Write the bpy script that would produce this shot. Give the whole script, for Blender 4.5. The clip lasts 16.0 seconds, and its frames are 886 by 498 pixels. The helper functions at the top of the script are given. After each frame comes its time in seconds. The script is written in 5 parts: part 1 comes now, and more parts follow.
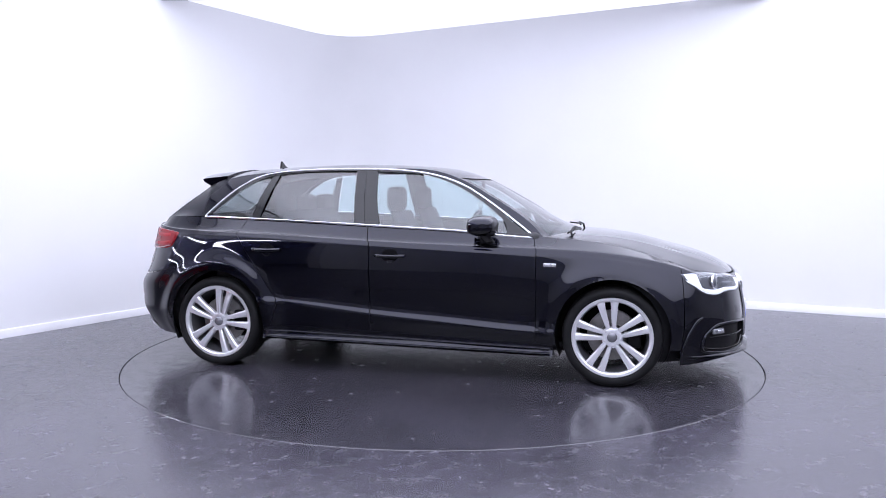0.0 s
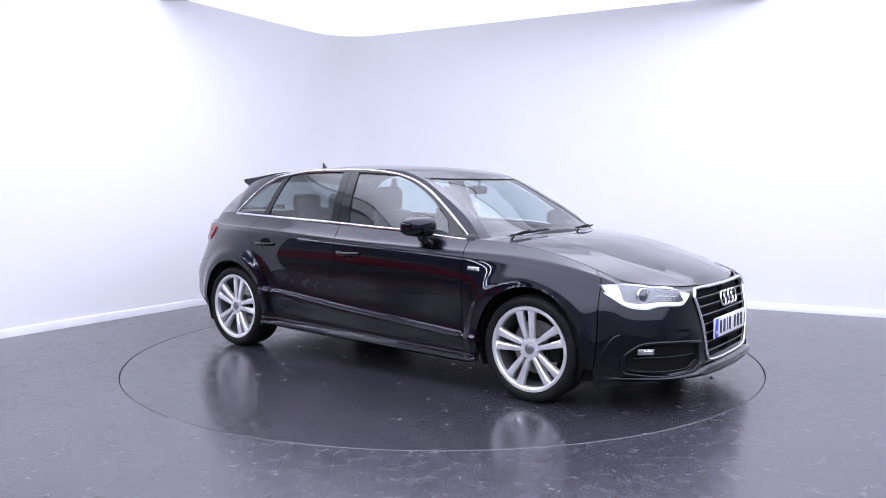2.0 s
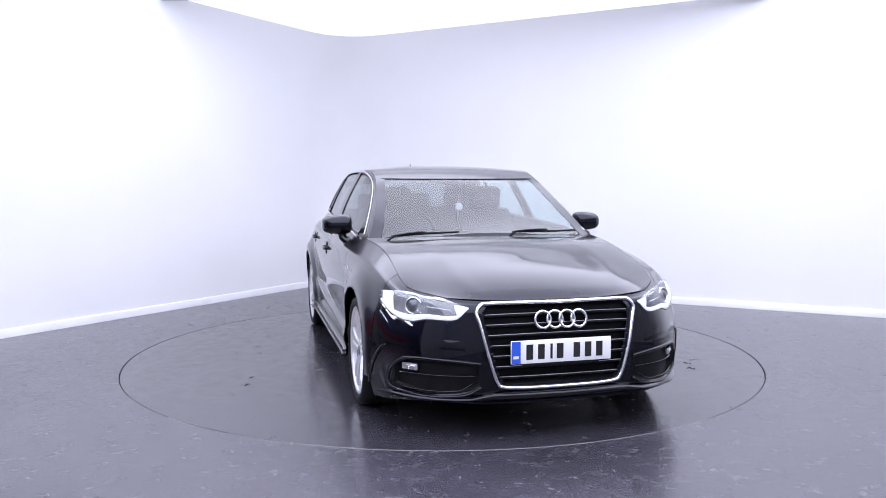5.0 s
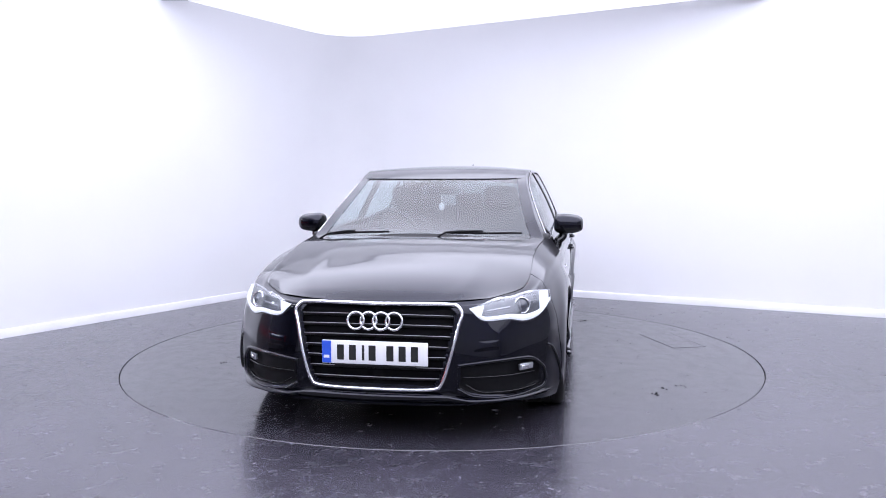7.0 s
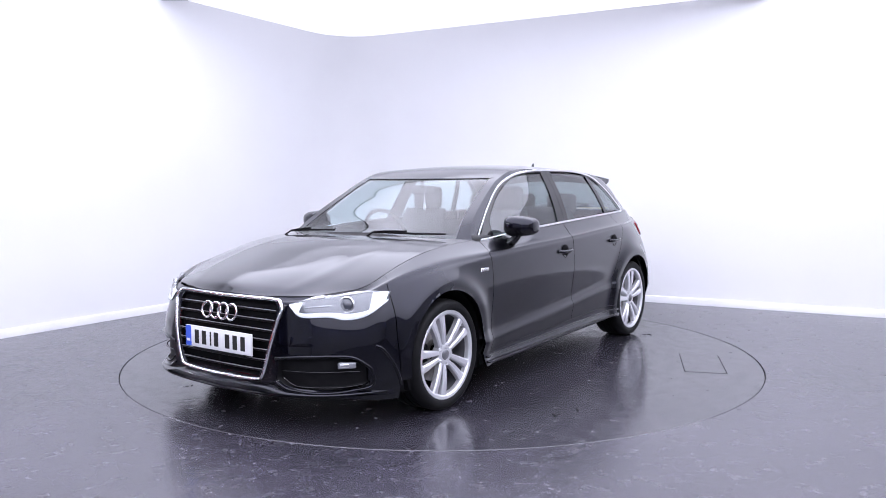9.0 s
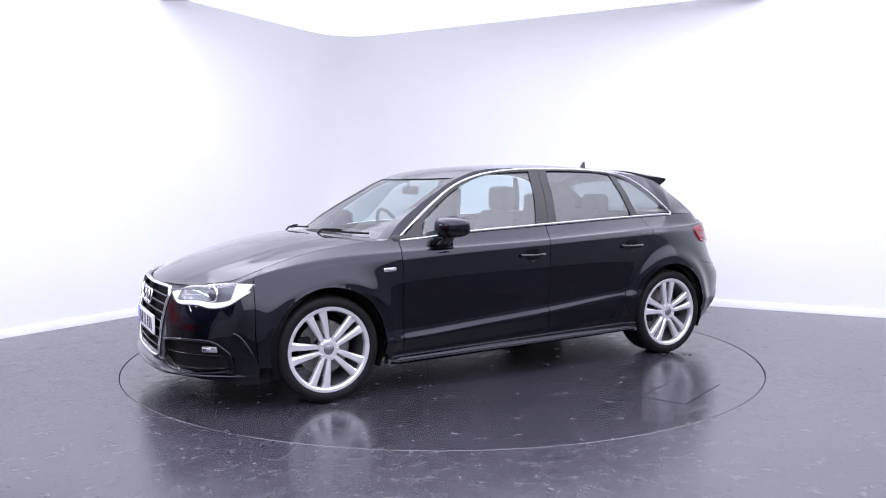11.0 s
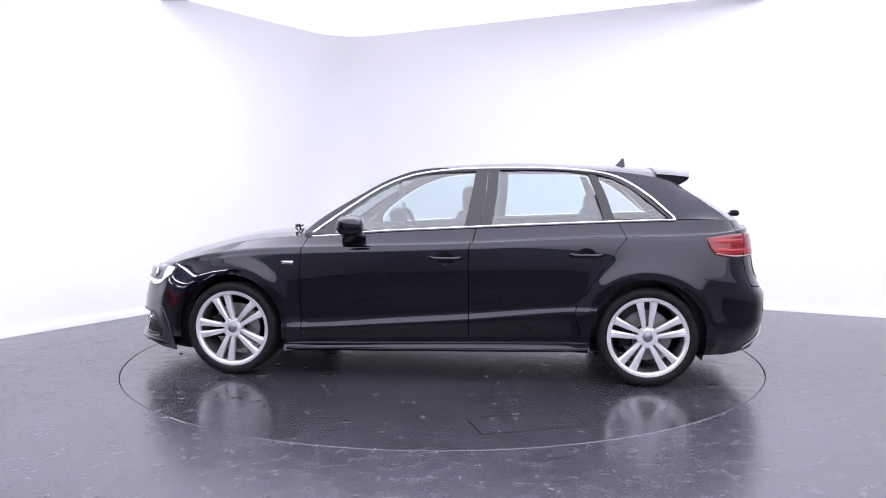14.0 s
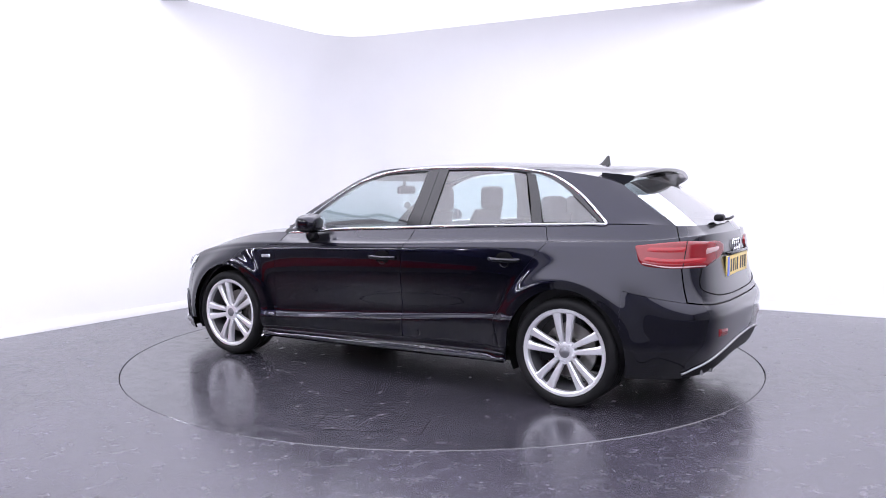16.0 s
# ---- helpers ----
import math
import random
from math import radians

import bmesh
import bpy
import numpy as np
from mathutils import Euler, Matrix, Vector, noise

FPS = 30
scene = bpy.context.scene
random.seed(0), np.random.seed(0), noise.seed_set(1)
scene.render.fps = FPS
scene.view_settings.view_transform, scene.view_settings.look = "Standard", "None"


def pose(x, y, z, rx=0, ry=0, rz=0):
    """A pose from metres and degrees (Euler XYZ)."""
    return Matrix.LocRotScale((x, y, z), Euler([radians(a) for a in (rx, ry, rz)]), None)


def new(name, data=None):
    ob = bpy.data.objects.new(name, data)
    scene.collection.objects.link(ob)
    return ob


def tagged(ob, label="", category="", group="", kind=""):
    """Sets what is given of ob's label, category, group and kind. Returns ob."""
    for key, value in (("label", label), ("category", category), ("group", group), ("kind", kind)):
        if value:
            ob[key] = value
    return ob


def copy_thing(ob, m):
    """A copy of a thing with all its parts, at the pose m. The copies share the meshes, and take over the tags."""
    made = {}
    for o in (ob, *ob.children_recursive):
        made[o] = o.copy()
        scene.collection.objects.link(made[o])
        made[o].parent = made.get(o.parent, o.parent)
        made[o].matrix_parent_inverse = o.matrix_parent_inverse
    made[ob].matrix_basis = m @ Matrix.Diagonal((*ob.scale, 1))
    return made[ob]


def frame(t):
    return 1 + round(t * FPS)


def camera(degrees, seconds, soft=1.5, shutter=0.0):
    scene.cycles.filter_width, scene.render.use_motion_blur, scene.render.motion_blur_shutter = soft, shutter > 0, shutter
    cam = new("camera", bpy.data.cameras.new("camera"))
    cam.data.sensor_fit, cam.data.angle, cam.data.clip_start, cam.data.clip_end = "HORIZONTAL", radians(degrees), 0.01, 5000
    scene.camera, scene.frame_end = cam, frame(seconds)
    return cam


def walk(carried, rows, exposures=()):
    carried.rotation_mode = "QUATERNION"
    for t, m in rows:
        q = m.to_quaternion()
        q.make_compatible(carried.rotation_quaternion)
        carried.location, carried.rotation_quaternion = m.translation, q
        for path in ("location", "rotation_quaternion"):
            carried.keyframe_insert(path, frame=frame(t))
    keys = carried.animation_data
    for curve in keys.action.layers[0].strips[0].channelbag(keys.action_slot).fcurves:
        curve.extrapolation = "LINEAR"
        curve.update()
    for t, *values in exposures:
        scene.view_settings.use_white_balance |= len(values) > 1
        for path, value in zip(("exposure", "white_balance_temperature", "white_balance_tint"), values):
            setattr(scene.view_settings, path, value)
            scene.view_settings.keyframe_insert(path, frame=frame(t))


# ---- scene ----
# camera on a fixed stand in front of the turntable
cam = camera(59.11, 16.0, soft=0.95)
EYE = pose(0, -5.770, 1.225, 90 - 4.624, 0, -0.066) @ pose(0, 0, 0, 0, 0, -0.107)
# the clip's camera opens up a little and turns warmer as the dark flank passes
walk(cam, [(0, EYE), (16.0, EYE)], [(0, -0.14, 6230, 10), (4, -0.12, 6240, 10), (9, -0.06, 6360, 10), (12.5, 0.0, 6480, 10), (16.0, 0.10, 6640, 10)])
scene.view_settings.exposure = 0.0

# faint surrounding light; the room itself is closed
world = bpy.data.worlds.new("world")
scene.world = world
world.use_nodes = True
world.node_tree.nodes["Background"].inputs[0].default_value = (0.6, 0.65, 0.8, 1)
world.node_tree.nodes["Background"].inputs[1].default_value = 0.05

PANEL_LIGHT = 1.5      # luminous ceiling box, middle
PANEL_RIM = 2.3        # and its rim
CEILING_LIGHT = 1.1   # backlit stretched ceiling round it
TUBE_LIGHT = 60.0       # workshop tubes
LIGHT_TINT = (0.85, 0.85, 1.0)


# ---------------------------------------------------------------- materials
def mat(name, base=(0.5, 0.5, 0.5), rough=0.5, metal=0.0, coat=0.0, spec=0.5, emit=None, power=0.0):
    m = bpy.data.materials.new(name)
    m.use_nodes = True
    b = m.node_tree.nodes["Principled BSDF"]
    b.inputs["Base Color"].default_value = (*base, 1)
    b.inputs["Roughness"].default_value = rough
    b.inputs["Metallic"].default_value = metal
    b.inputs["Coat Weight"].default_value = coat
    b.inputs["Coat Roughness"].default_value = 0.03
    b.inputs["Specular IOR Level"].default_value = spec
    if emit:
        b.inputs["Emission Color"].default_value = (*emit, 1)
        b.inputs["Emission Strength"].default_value = power
    return m


def nd(m, kind, **kw):
    n = m.node_tree.nodes.new(kind)
    for k, v in kw.items():
        n.inputs[k.replace("_", " ")].default_value = v
    return n


def link(m, a, out, b, inp):
    m.node_tree.links.new(a.outputs[out], b.inputs[inp])


def bsdf(m):
    return m.node_tree.nodes["Principled BSDF"]


def ramp(m, stops):
    n = m.node_tree.nodes.new("ShaderNodeValToRGB")
    e = n.color_ramp.elements
    while len(e) < len(stops):
        e.new(0.5)
    for q, (p, c) in zip(e, stops):
        q.position, q.color = p, (*c, 1)
    return n


def grained(m, dark, light, scale, rough=None, bump=0.0, bump_scale=200.0, detail=6.0):
    """Two-scale colour variation, roughness variation and fine relief, in object space."""
    co = nd(m, "ShaderNodeTexCoord")
    big = nd(m, "ShaderNodeTexNoise", Scale=scale, Detail=detail)
    link(m, co, "Object", big, "Vector")
    r = ramp(m, [(0.3, dark), (0.7, light)])
    link(m, big, "Fac", r, "Fac")
    link(m, r, "Color", bsdf(m), "Base Color")
    if rough:
        rr = nd(m, "ShaderNodeMapRange", To_Min=rough[0], To_Max=rough[1])
        link(m, big, "Fac", rr, "Value")
        link(m, rr, "Result", bsdf(m), "Roughness")
    if bump:
        fine = nd(m, "ShaderNodeTexNoise", Scale=bump_scale, Detail=3.0)
        link(m, co, "Object", fine, "Vector")
        bp = nd(m, "ShaderNodeBump", Strength=bump, Distance=0.001)
        link(m, fine, "Fac", bp, "Height")
        link(m, bp, "Normal", bsdf(m), "Normal")
    return m


def floor_material(name, chip=1.0, gloss=(0.19, 0.30)):
    """Dark grey sealed vinyl with pale chips, patchy gloss and faint wear."""
    m = mat(name, rough=0.2, spec=1.0)
    co = nd(m, "ShaderNodeTexCoord")
    chips = nd(m, "ShaderNodeTexVoronoi", Scale=330.0)
    link(m, co, "Object", chips, "Vector")
    pick = nd(m, "ShaderNodeSeparateColor")
    link(m, chips, "Color", pick, "Color")
    r = ramp(m, [(0.0, (0.028, 0.027, 0.034)), (0.80, (0.039, 0.037, 0.046)), (0.94, (0.040 + 0.06 * chip, 0.038 + 0.055 * chip, 0.046 + 0.08 * chip)), (1.0, (0.040 + 0.22 * chip, 0.038 + 0.205 * chip, 0.046 + 0.28 * chip))])
    link(m, pick, "Red", r, "Fac")
    big = nd(m, "ShaderNodeTexNoise", Scale=1.3, Detail=7.0, Roughness=0.62)
    link(m, co, "Object", big, "Vector")
    r2 = ramp(m, [(0.35, (0.75, 0.75, 0.77)), (0.7, (1.2, 1.18, 1.22))])
    link(m, big, "Fac", r2, "Fac")
    mul = m.node_tree.nodes.new("ShaderNodeMix")
    mul.data_type, mul.blend_type = "RGBA", "MULTIPLY"
    mul.inputs[0].default_value = 1.0
    m.node_tree.links.new(r.outputs["Color"], mul.inputs[6])
    m.node_tree.links.new(r2.outputs["Color"], mul.inputs[7])
    m.node_tree.links.new(mul.outputs[2], bsdf(m).inputs["Base Color"])
    rr = nd(m, "ShaderNodeMapRange", From_Min=0.3, From_Max=0.7, To_Min=gloss[0], To_Max=gloss[1])
    wear = nd(m, "ShaderNodeTexNoise", Scale=11.0, Detail=6.0, Roughness=0.6)
    link(m, co, "Object", wear, "Vector")
    link(m, wear, "Fac", rr, "Value")
    link(m, rr, "Result", bsdf(m), "Roughness")
    fine = nd(m, "ShaderNodeTexNoise", Scale=90.0, Detail=4.0)
    link(m, co, "Object", fine, "Vector")
    bp = nd(m, "ShaderNodeBump", Strength=0.012 + 0.03 * chip, Distance=0.002)
    link(m, fine, "Fac", bp, "Height")
    link(m, bp, "Normal", bsdf(m), "Normal")
    return m


def glass_material(name, tint, gloss=1.0, base=0.07):
    """A thin pane: clear, with gloss that rises towards grazing angles."""
    m = bpy.data.materials.new(name)
    m.use_nodes = True
    t = m.node_tree
    t.nodes.clear()
    o, mix = t.nodes.new("ShaderNodeOutputMaterial"), t.nodes.new("ShaderNodeMixShader")
    a, g = t.nodes.new("ShaderNodeBsdfTransparent"), t.nodes.new("ShaderNodeBsdfGlossy")
    lw, p5, f = t.nodes.new("ShaderNodeLayerWeight"), t.nodes.new("ShaderNodeMath"), t.nodes.new("ShaderNodeMath")
    a.inputs[0].default_value = (*tint, 1)
    g.inputs[0].default_value = (gloss, gloss, gloss, 1)
    g.inputs["Roughness"].default_value = 0.01
    lw.inputs[0].default_value = 0.5
    p5.operation, p5.inputs[1].default_value = "POWER", 5.0
    f.operation = "MULTIPLY_ADD"
    f.inputs[1].default_value, f.inputs[2].default_value = 1 - base, base
    t.links.new(lw.outputs["Facing"], p5.inputs[0])
    t.links.new(p5.outputs[0], f.inputs[0])
    t.links.new(f.outputs[0], mix.inputs[0])
    t.links.new(a.outputs[0], mix.inputs[1])
    t.links.new(g.outputs[0], mix.inputs[2])
    t.links.new(mix.outputs[0], o.inputs[0])
    return m


M_WALL = grained(mat("white_wall_paint", rough=0.75, spec=0.25), (0.80, 0.80, 0.81), (0.84, 0.84, 0.85), 0.7, bump=0.04, bump_scale=60)
# grey for the unseen walls, chosen to darken what car and floor reflect
M_SHADE = grained(mat("unseen_wall_dimming_grey", rough=0.75, spec=0.25), (0.38, 0.38, 0.40), (0.44, 0.44, 0.46), 0.7)
M_CEIL = grained(mat("backlit_ceiling_fabric", rough=0.8, spec=0.2, emit=LIGHT_TINT, power=CEILING_LIGHT), (0.82, 0.82, 0.83), (0.86, 0.86, 0.87), 0.8)
M_SKIRT = grained(mat("white_gloss_skirting", rough=0.35), (0.80, 0.80, 0.82), (0.86, 0.86, 0.88), 3.0)
M_FLOOR = floor_material("speckled_grey_floor")
M_TABLE = floor_material("smooth_turntable_top", 0.06, (0.13, 0.29))
M_GAP = mat("black_gap", (0.004, 0.004, 0.005), 0.6, spec=0.06)
M_DARK = grained(mat("workshop_grey_wall", rough=0.8), (0.17, 0.17, 0.18), (0.25, 0.25, 0.265), 0.6)
M_RED = grained(mat("red_cabinet_paint", rough=0.35), (0.55, 0.02, 0.02), (0.65, 0.03, 0.03), 2.0)
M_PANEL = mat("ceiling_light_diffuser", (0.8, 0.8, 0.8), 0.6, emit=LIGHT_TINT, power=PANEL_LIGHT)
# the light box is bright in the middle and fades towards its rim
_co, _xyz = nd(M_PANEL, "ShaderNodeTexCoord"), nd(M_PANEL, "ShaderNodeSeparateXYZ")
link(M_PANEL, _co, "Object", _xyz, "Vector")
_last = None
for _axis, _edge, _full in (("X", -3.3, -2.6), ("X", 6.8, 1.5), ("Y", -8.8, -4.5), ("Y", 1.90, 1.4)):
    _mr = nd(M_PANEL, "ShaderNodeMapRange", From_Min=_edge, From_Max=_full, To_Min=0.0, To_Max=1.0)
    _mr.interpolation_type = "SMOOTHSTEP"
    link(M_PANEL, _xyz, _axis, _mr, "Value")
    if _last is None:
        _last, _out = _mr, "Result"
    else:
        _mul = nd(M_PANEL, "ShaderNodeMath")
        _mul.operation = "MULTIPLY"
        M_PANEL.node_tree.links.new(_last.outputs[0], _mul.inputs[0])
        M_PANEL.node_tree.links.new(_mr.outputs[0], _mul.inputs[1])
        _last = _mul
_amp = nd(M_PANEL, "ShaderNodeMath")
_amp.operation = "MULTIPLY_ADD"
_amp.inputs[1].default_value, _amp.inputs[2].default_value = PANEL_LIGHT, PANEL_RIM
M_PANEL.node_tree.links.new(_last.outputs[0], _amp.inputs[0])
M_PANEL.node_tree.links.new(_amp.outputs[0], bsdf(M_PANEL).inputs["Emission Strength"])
M_TUBE = mat("tube_light", (0.8, 0.8, 0.8), 0.5, emit=LIGHT_TINT, power=TUBE_LIGHT)
M_STEEL = grained(mat("grey_steel", rough=0.4, metal=0.8), (0.35, 0.35, 0.37), (0.45, 0.45, 0.47), 4.0)

M_PAINT = grained(mat("black_pearl_car_paint", rough=0.33, metal=1.0, coat=1.0, spec=0.0), (0.0028, 0.0030, 0.0085), (0.0042, 0.0045, 0.0125), 2.5)
bsdf(M_PAINT).inputs["Coat IOR"].default_value = 1.43
M_PIANO = mat("gloss_black_trim", (0.002, 0.002, 0.003), 0.08)
M_PLASTIC = grained(mat("matt_black_plastic", rough=0.5, spec=0.14), (0.005, 0.005, 0.006), (0.009, 0.009, 0.010), 30, bump=0.15, bump_scale=600)
M_CHROME = mat("satin_chrome", (0.82, 0.82, 0.84), 0.16, 1.0)
M_ALLOY = grained(mat("silver_alloy", rough=0.28, metal=0.6, coat=0.4), (0.72, 0.72, 0.75), (0.79, 0.79, 0.82), 6.0)
M_ALLOY_IN = grained(mat("alloy_barrel", rough=0.4, metal=0.8), (0.20, 0.20, 0.22), (0.28, 0.28, 0.30), 6.0)
# darker copy of the alloy: the shade behind the spokes is in its colour
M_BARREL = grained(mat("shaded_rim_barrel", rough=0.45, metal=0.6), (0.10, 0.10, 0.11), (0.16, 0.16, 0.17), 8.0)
M_RUBBER = grained(mat("tyre_rubber", rough=0.6, spec=0.15), (0.006, 0.006, 0.0065), (0.012, 0.012, 0.013), 14, rough=(0.45, 0.7), bump=0.2, bump_scale=250)
M_DISC = grained(mat("brake_iron", rough=0.35, metal=0.9), (0.22, 0.21, 0.2), (0.34, 0.33, 0.32), 20)
M_GLASS = glass_material("side_glass", (0.64, 0.76, 0.77), 1.0, 0.10)
M_SCREEN = glass_material("screen_glass", (0.66, 0.74, 0.75), 1.0, 0.085)
M_TINT = glass_material("tinted_rear_glass", (0.66, 0.74, 0.75), 1.0, 0.10)
M_REARSCREEN = glass_material("rear_screen_glass", (0.40, 0.46, 0.47), 1.0, 0.40)
M_CLEAR = glass_material("lamp_cover", (0.93, 0.94, 0.95))
M_LAMPBODY = mat("lamp_clear_reflector", (0.40, 0.41, 0.44), 0.15, 0.6)
M_DRL = mat("daytime_light_strip", (0.85, 0.87, 0.92), 0.25, emit=(0.92, 0.95, 1.0), power=0.35)
M_LENS = mat("projector_lens", (0.05, 0.055, 0.07), 0.05, 0.0, coat=1.0)
M_REDLENS = mat("red_lamp_lens", (0.16, 0.003, 0.006), 0.12, coat=1.0, spec=0.0)
M_REDLITE = mat("pale_red_lamp_strip", (0.25, 0.006, 0.010), 0.15, coat=1.0, spec=0.0)
M_CLEARLENS = mat("clear_lamp_section", (0.35, 0.20, 0.20), 0.12, coat=1.0)
M_PLATE_W = mat("white_plate", (0.82, 0.82, 0.84), 0.35)
M_PLATE_Y = mat("yellow_plate", (0.82, 0.62, 0.20), 0.35)
M_PLATE_B = mat("blue_plate_band", (0.03, 0.10, 0.62), 0.35)
M_INK = mat("black_ink", (0.01, 0.01, 0.01), 0.5)
M_SEAT = grained(mat("dark_grey_seat", rough=0.7), (0.020, 0.020, 0.023), (0.034, 0.034, 0.038), 8, bump=0.3, bump_scale=400)
M_DASH = grained(mat("soft_black_dash", rough=0.65), (0.018, 0.018, 0.02), (0.03, 0.03, 0.032), 10, bump=0.2, bump_scale=500)
M_LINING = grained(mat("pale_grey_headlining", rough=0.85), (0.30, 0.30, 0.31), (0.36, 0.36, 0.37), 5)
M_CLEARLAMP_BACK = mat("lamp_grey_housing", (0.15, 0.155, 0.17), 0.22, 0.6)
M_MIRROR = mat("mirror_silver", (0.9, 0.9, 0.92), 0.01, 1.0)
M_WHITE = mat("white_plastic", (0.8, 0.8, 0.8), 0.4)


# ---------------------------------------------------------------- mesh helpers
def mesh(name, bm, material, smooth=True):
    me = bpy.data.meshes.new(name)
    bmesh.ops.recalc_face_normals(bm, faces=bm.faces)
    bm.to_mesh(me)
    bm.free()
    for m in (material if isinstance(material, (list, tuple)) else [material]):
        me.materials.append(m)
    if smooth:
        me.polygons.foreach_set("use_smooth", [True] * len(me.polygons))
    me.update()
    return me


def part(name, bm, material, parent, label="", smooth=True):
    ob = new(name, mesh(name, bm, material, smooth))
    ob.parent = parent
    return tagged(ob, label)


def sharp(ob, angle=35):
    ob.data.set_sharp_from_angle(angle=radians(angle))
    return ob


def box(bm, x0, x1, y0, y1, z0, z1, bevel=0.0, seg=2):
    r = bmesh.ops.create_cube(bm, size=1.0)
    vs = r["verts"]
    bmesh.ops.scale(bm, vec=(x1 - x0, y1 - y0, z1 - z0), verts=vs)
    bmesh.ops.translate(bm, vec=((x0 + x1) / 2, (y0 + y1) / 2, (z0 + z1) / 2), verts=vs)
    if bevel:
        es = list({e for v in vs for e in v.link_edges})
        r = bmesh.ops.bevel(bm, geom=es, offset=bevel, segments=seg, profile=0.5, affect="EDGES")
    return bm


def grid(bm, pts, close_u=False):
    """pts: array (n, m, 3) to a quad sheet."""
    n, m = len(pts), len(pts[0])
    vs = [[bm.verts.new(p) for p in row] for row in pts]
    for i in range(n if close_u else n - 1):
        a, b = vs[i], vs[(i + 1) % n]
        for j in range(m - 1):
            q = [a[j], a[j + 1], b[j + 1], b[j]]
            try:
                bm.faces.new(q)
            except ValueError:
                pass
    return vs


def tube(bm, pts, ry, rz=None, sides=8, closed=False, flat=(0, 0, 1)):
    """Sweep an ellipse along pts."""
    rz = rz or ry
    P = [Vector(p) for p in pts]
    n = len(P)
    rings = []
    for i in range(n):
        t = (P[(i + 1) % n] - P[i - 1]) if closed else (P[min(i + 1, n - 1)] - P[max(i - 1, 0)])
        t.normalize()
        a = t.cross(Vector(flat))
        a = a.normalized() if a.length > 1e-4 else Vector((1, 0, 0))
        b = a.cross(t).normalized()
        rings.append([P[i] + a * ry * math.cos(k * math.tau / sides) + b * rz * math.sin(k * math.tau / sides) for k in range(sides)])
    vs = [[bm.verts.new(q) for q in r] for r in rings]
    for i in range(n if closed else n - 1):
        a, b = vs[i], vs[(i + 1) % n]
        for k in range(sides):
            bm.faces.new((a[k], a[(k + 1) % sides], b[(k + 1) % sides], b[k]))
    if not closed:
        bm.faces.new(vs[0][::-1]), bm.faces.new(vs[-1])
    return bm


def spline(ctrl, n):
    """Catmull-Rom through control points, n samples evenly in parameter."""
    C = np.array(ctrl, float)
    k = len(C)
    ext = np.vstack([2 * C[0] - C[1], C, 2 * C[-1] - C[-2]])
    out = []
    for u in np.linspace(0, k - 1, n):
        i = min(int(u), k - 2)
        f = u - i
        a, b, c, d = ext[i:i + 4]
        out.append(0.5 * (2 * b + (c - a) * f + (2 * a - 5 * b + 4 * c - d) * f * f + (3 * b - a - 3 * c + d) * f ** 3))
    return np.array(out)


def lathe(bm, profile, n=64, axis="y"):
    """profile: (radius, depth) pairs, turned about the y axis."""
    pts = [[(r * math.cos(i * math.tau / n), d, r * math.sin(i * math.tau / n)) for r, d in profile] for i in range(n)]
    grid(bm, pts, close_u=True)
    return bm


def solid(bm, depth):
    """Give an open sheet thickness."""
    bmesh.ops.recalc_face_normals(bm, faces=bm.faces)
    bmesh.ops.solidify(bm, geom=bm.faces[:], thickness=depth)
    return bm


# ---------------------------------------------------------------- room
CEIL_Z = 3.07
CORNER = Vector((-1.27, 4.26, 0))
DIR_L = Vector((-0.520, -0.854, 0)).normalized()
DIR_R = Vector((0.881, -0.473, 0)).normalized()


def wall_strip(name, path, z0, z1, thick, material, label="", smooth=True):
    """A wall along a plan path, thick outwards (to the left of the path)."""
    bm = bmesh.new()
    P = [Vector(p) for p in path]
    n = len(P)
    nor = []
    for i in range(n):
        t = (P[min(i + 1, n - 1)] - P[max(i - 1, 0)]).normalized()
        nor.append(Vector((-t.y, t.x, 0)))
    rows = [[P[i] + Vector((0, 0, z0)), P[i] + Vector((0, 0, z1)), P[i] + nor[i] * thick + Vector((0, 0, z1)), P[i] + nor[i] * thick + Vector((0, 0, z0)), P[i] + Vector((0, 0, z0))] for i in range(n)]
    grid(bm, rows)
    bm.faces.new([bm.verts.new(v) for v in rows[0][:4]])
    bm.faces.new([bm.verts.new(v) for v in rows[-1][:4]][::-1])
    bmesh.ops.remove_doubles(bm, verts=bm.verts, dist=1e-5)
    ob = new(name, mesh(name, bm, material, smooth))
    sharp(ob, 30)
    return tagged(ob, label, kind="structure")


def rounded_corner(r, n=14):
    a, b = CORNER + DIR_L * r, CORNER + DIR_R * r
    return [a * (1 - t) ** 2 + CORNER * (2 * t * (1 - t)) + b * t ** 2 for t in np.linspace(0, 1, n).tolist()]


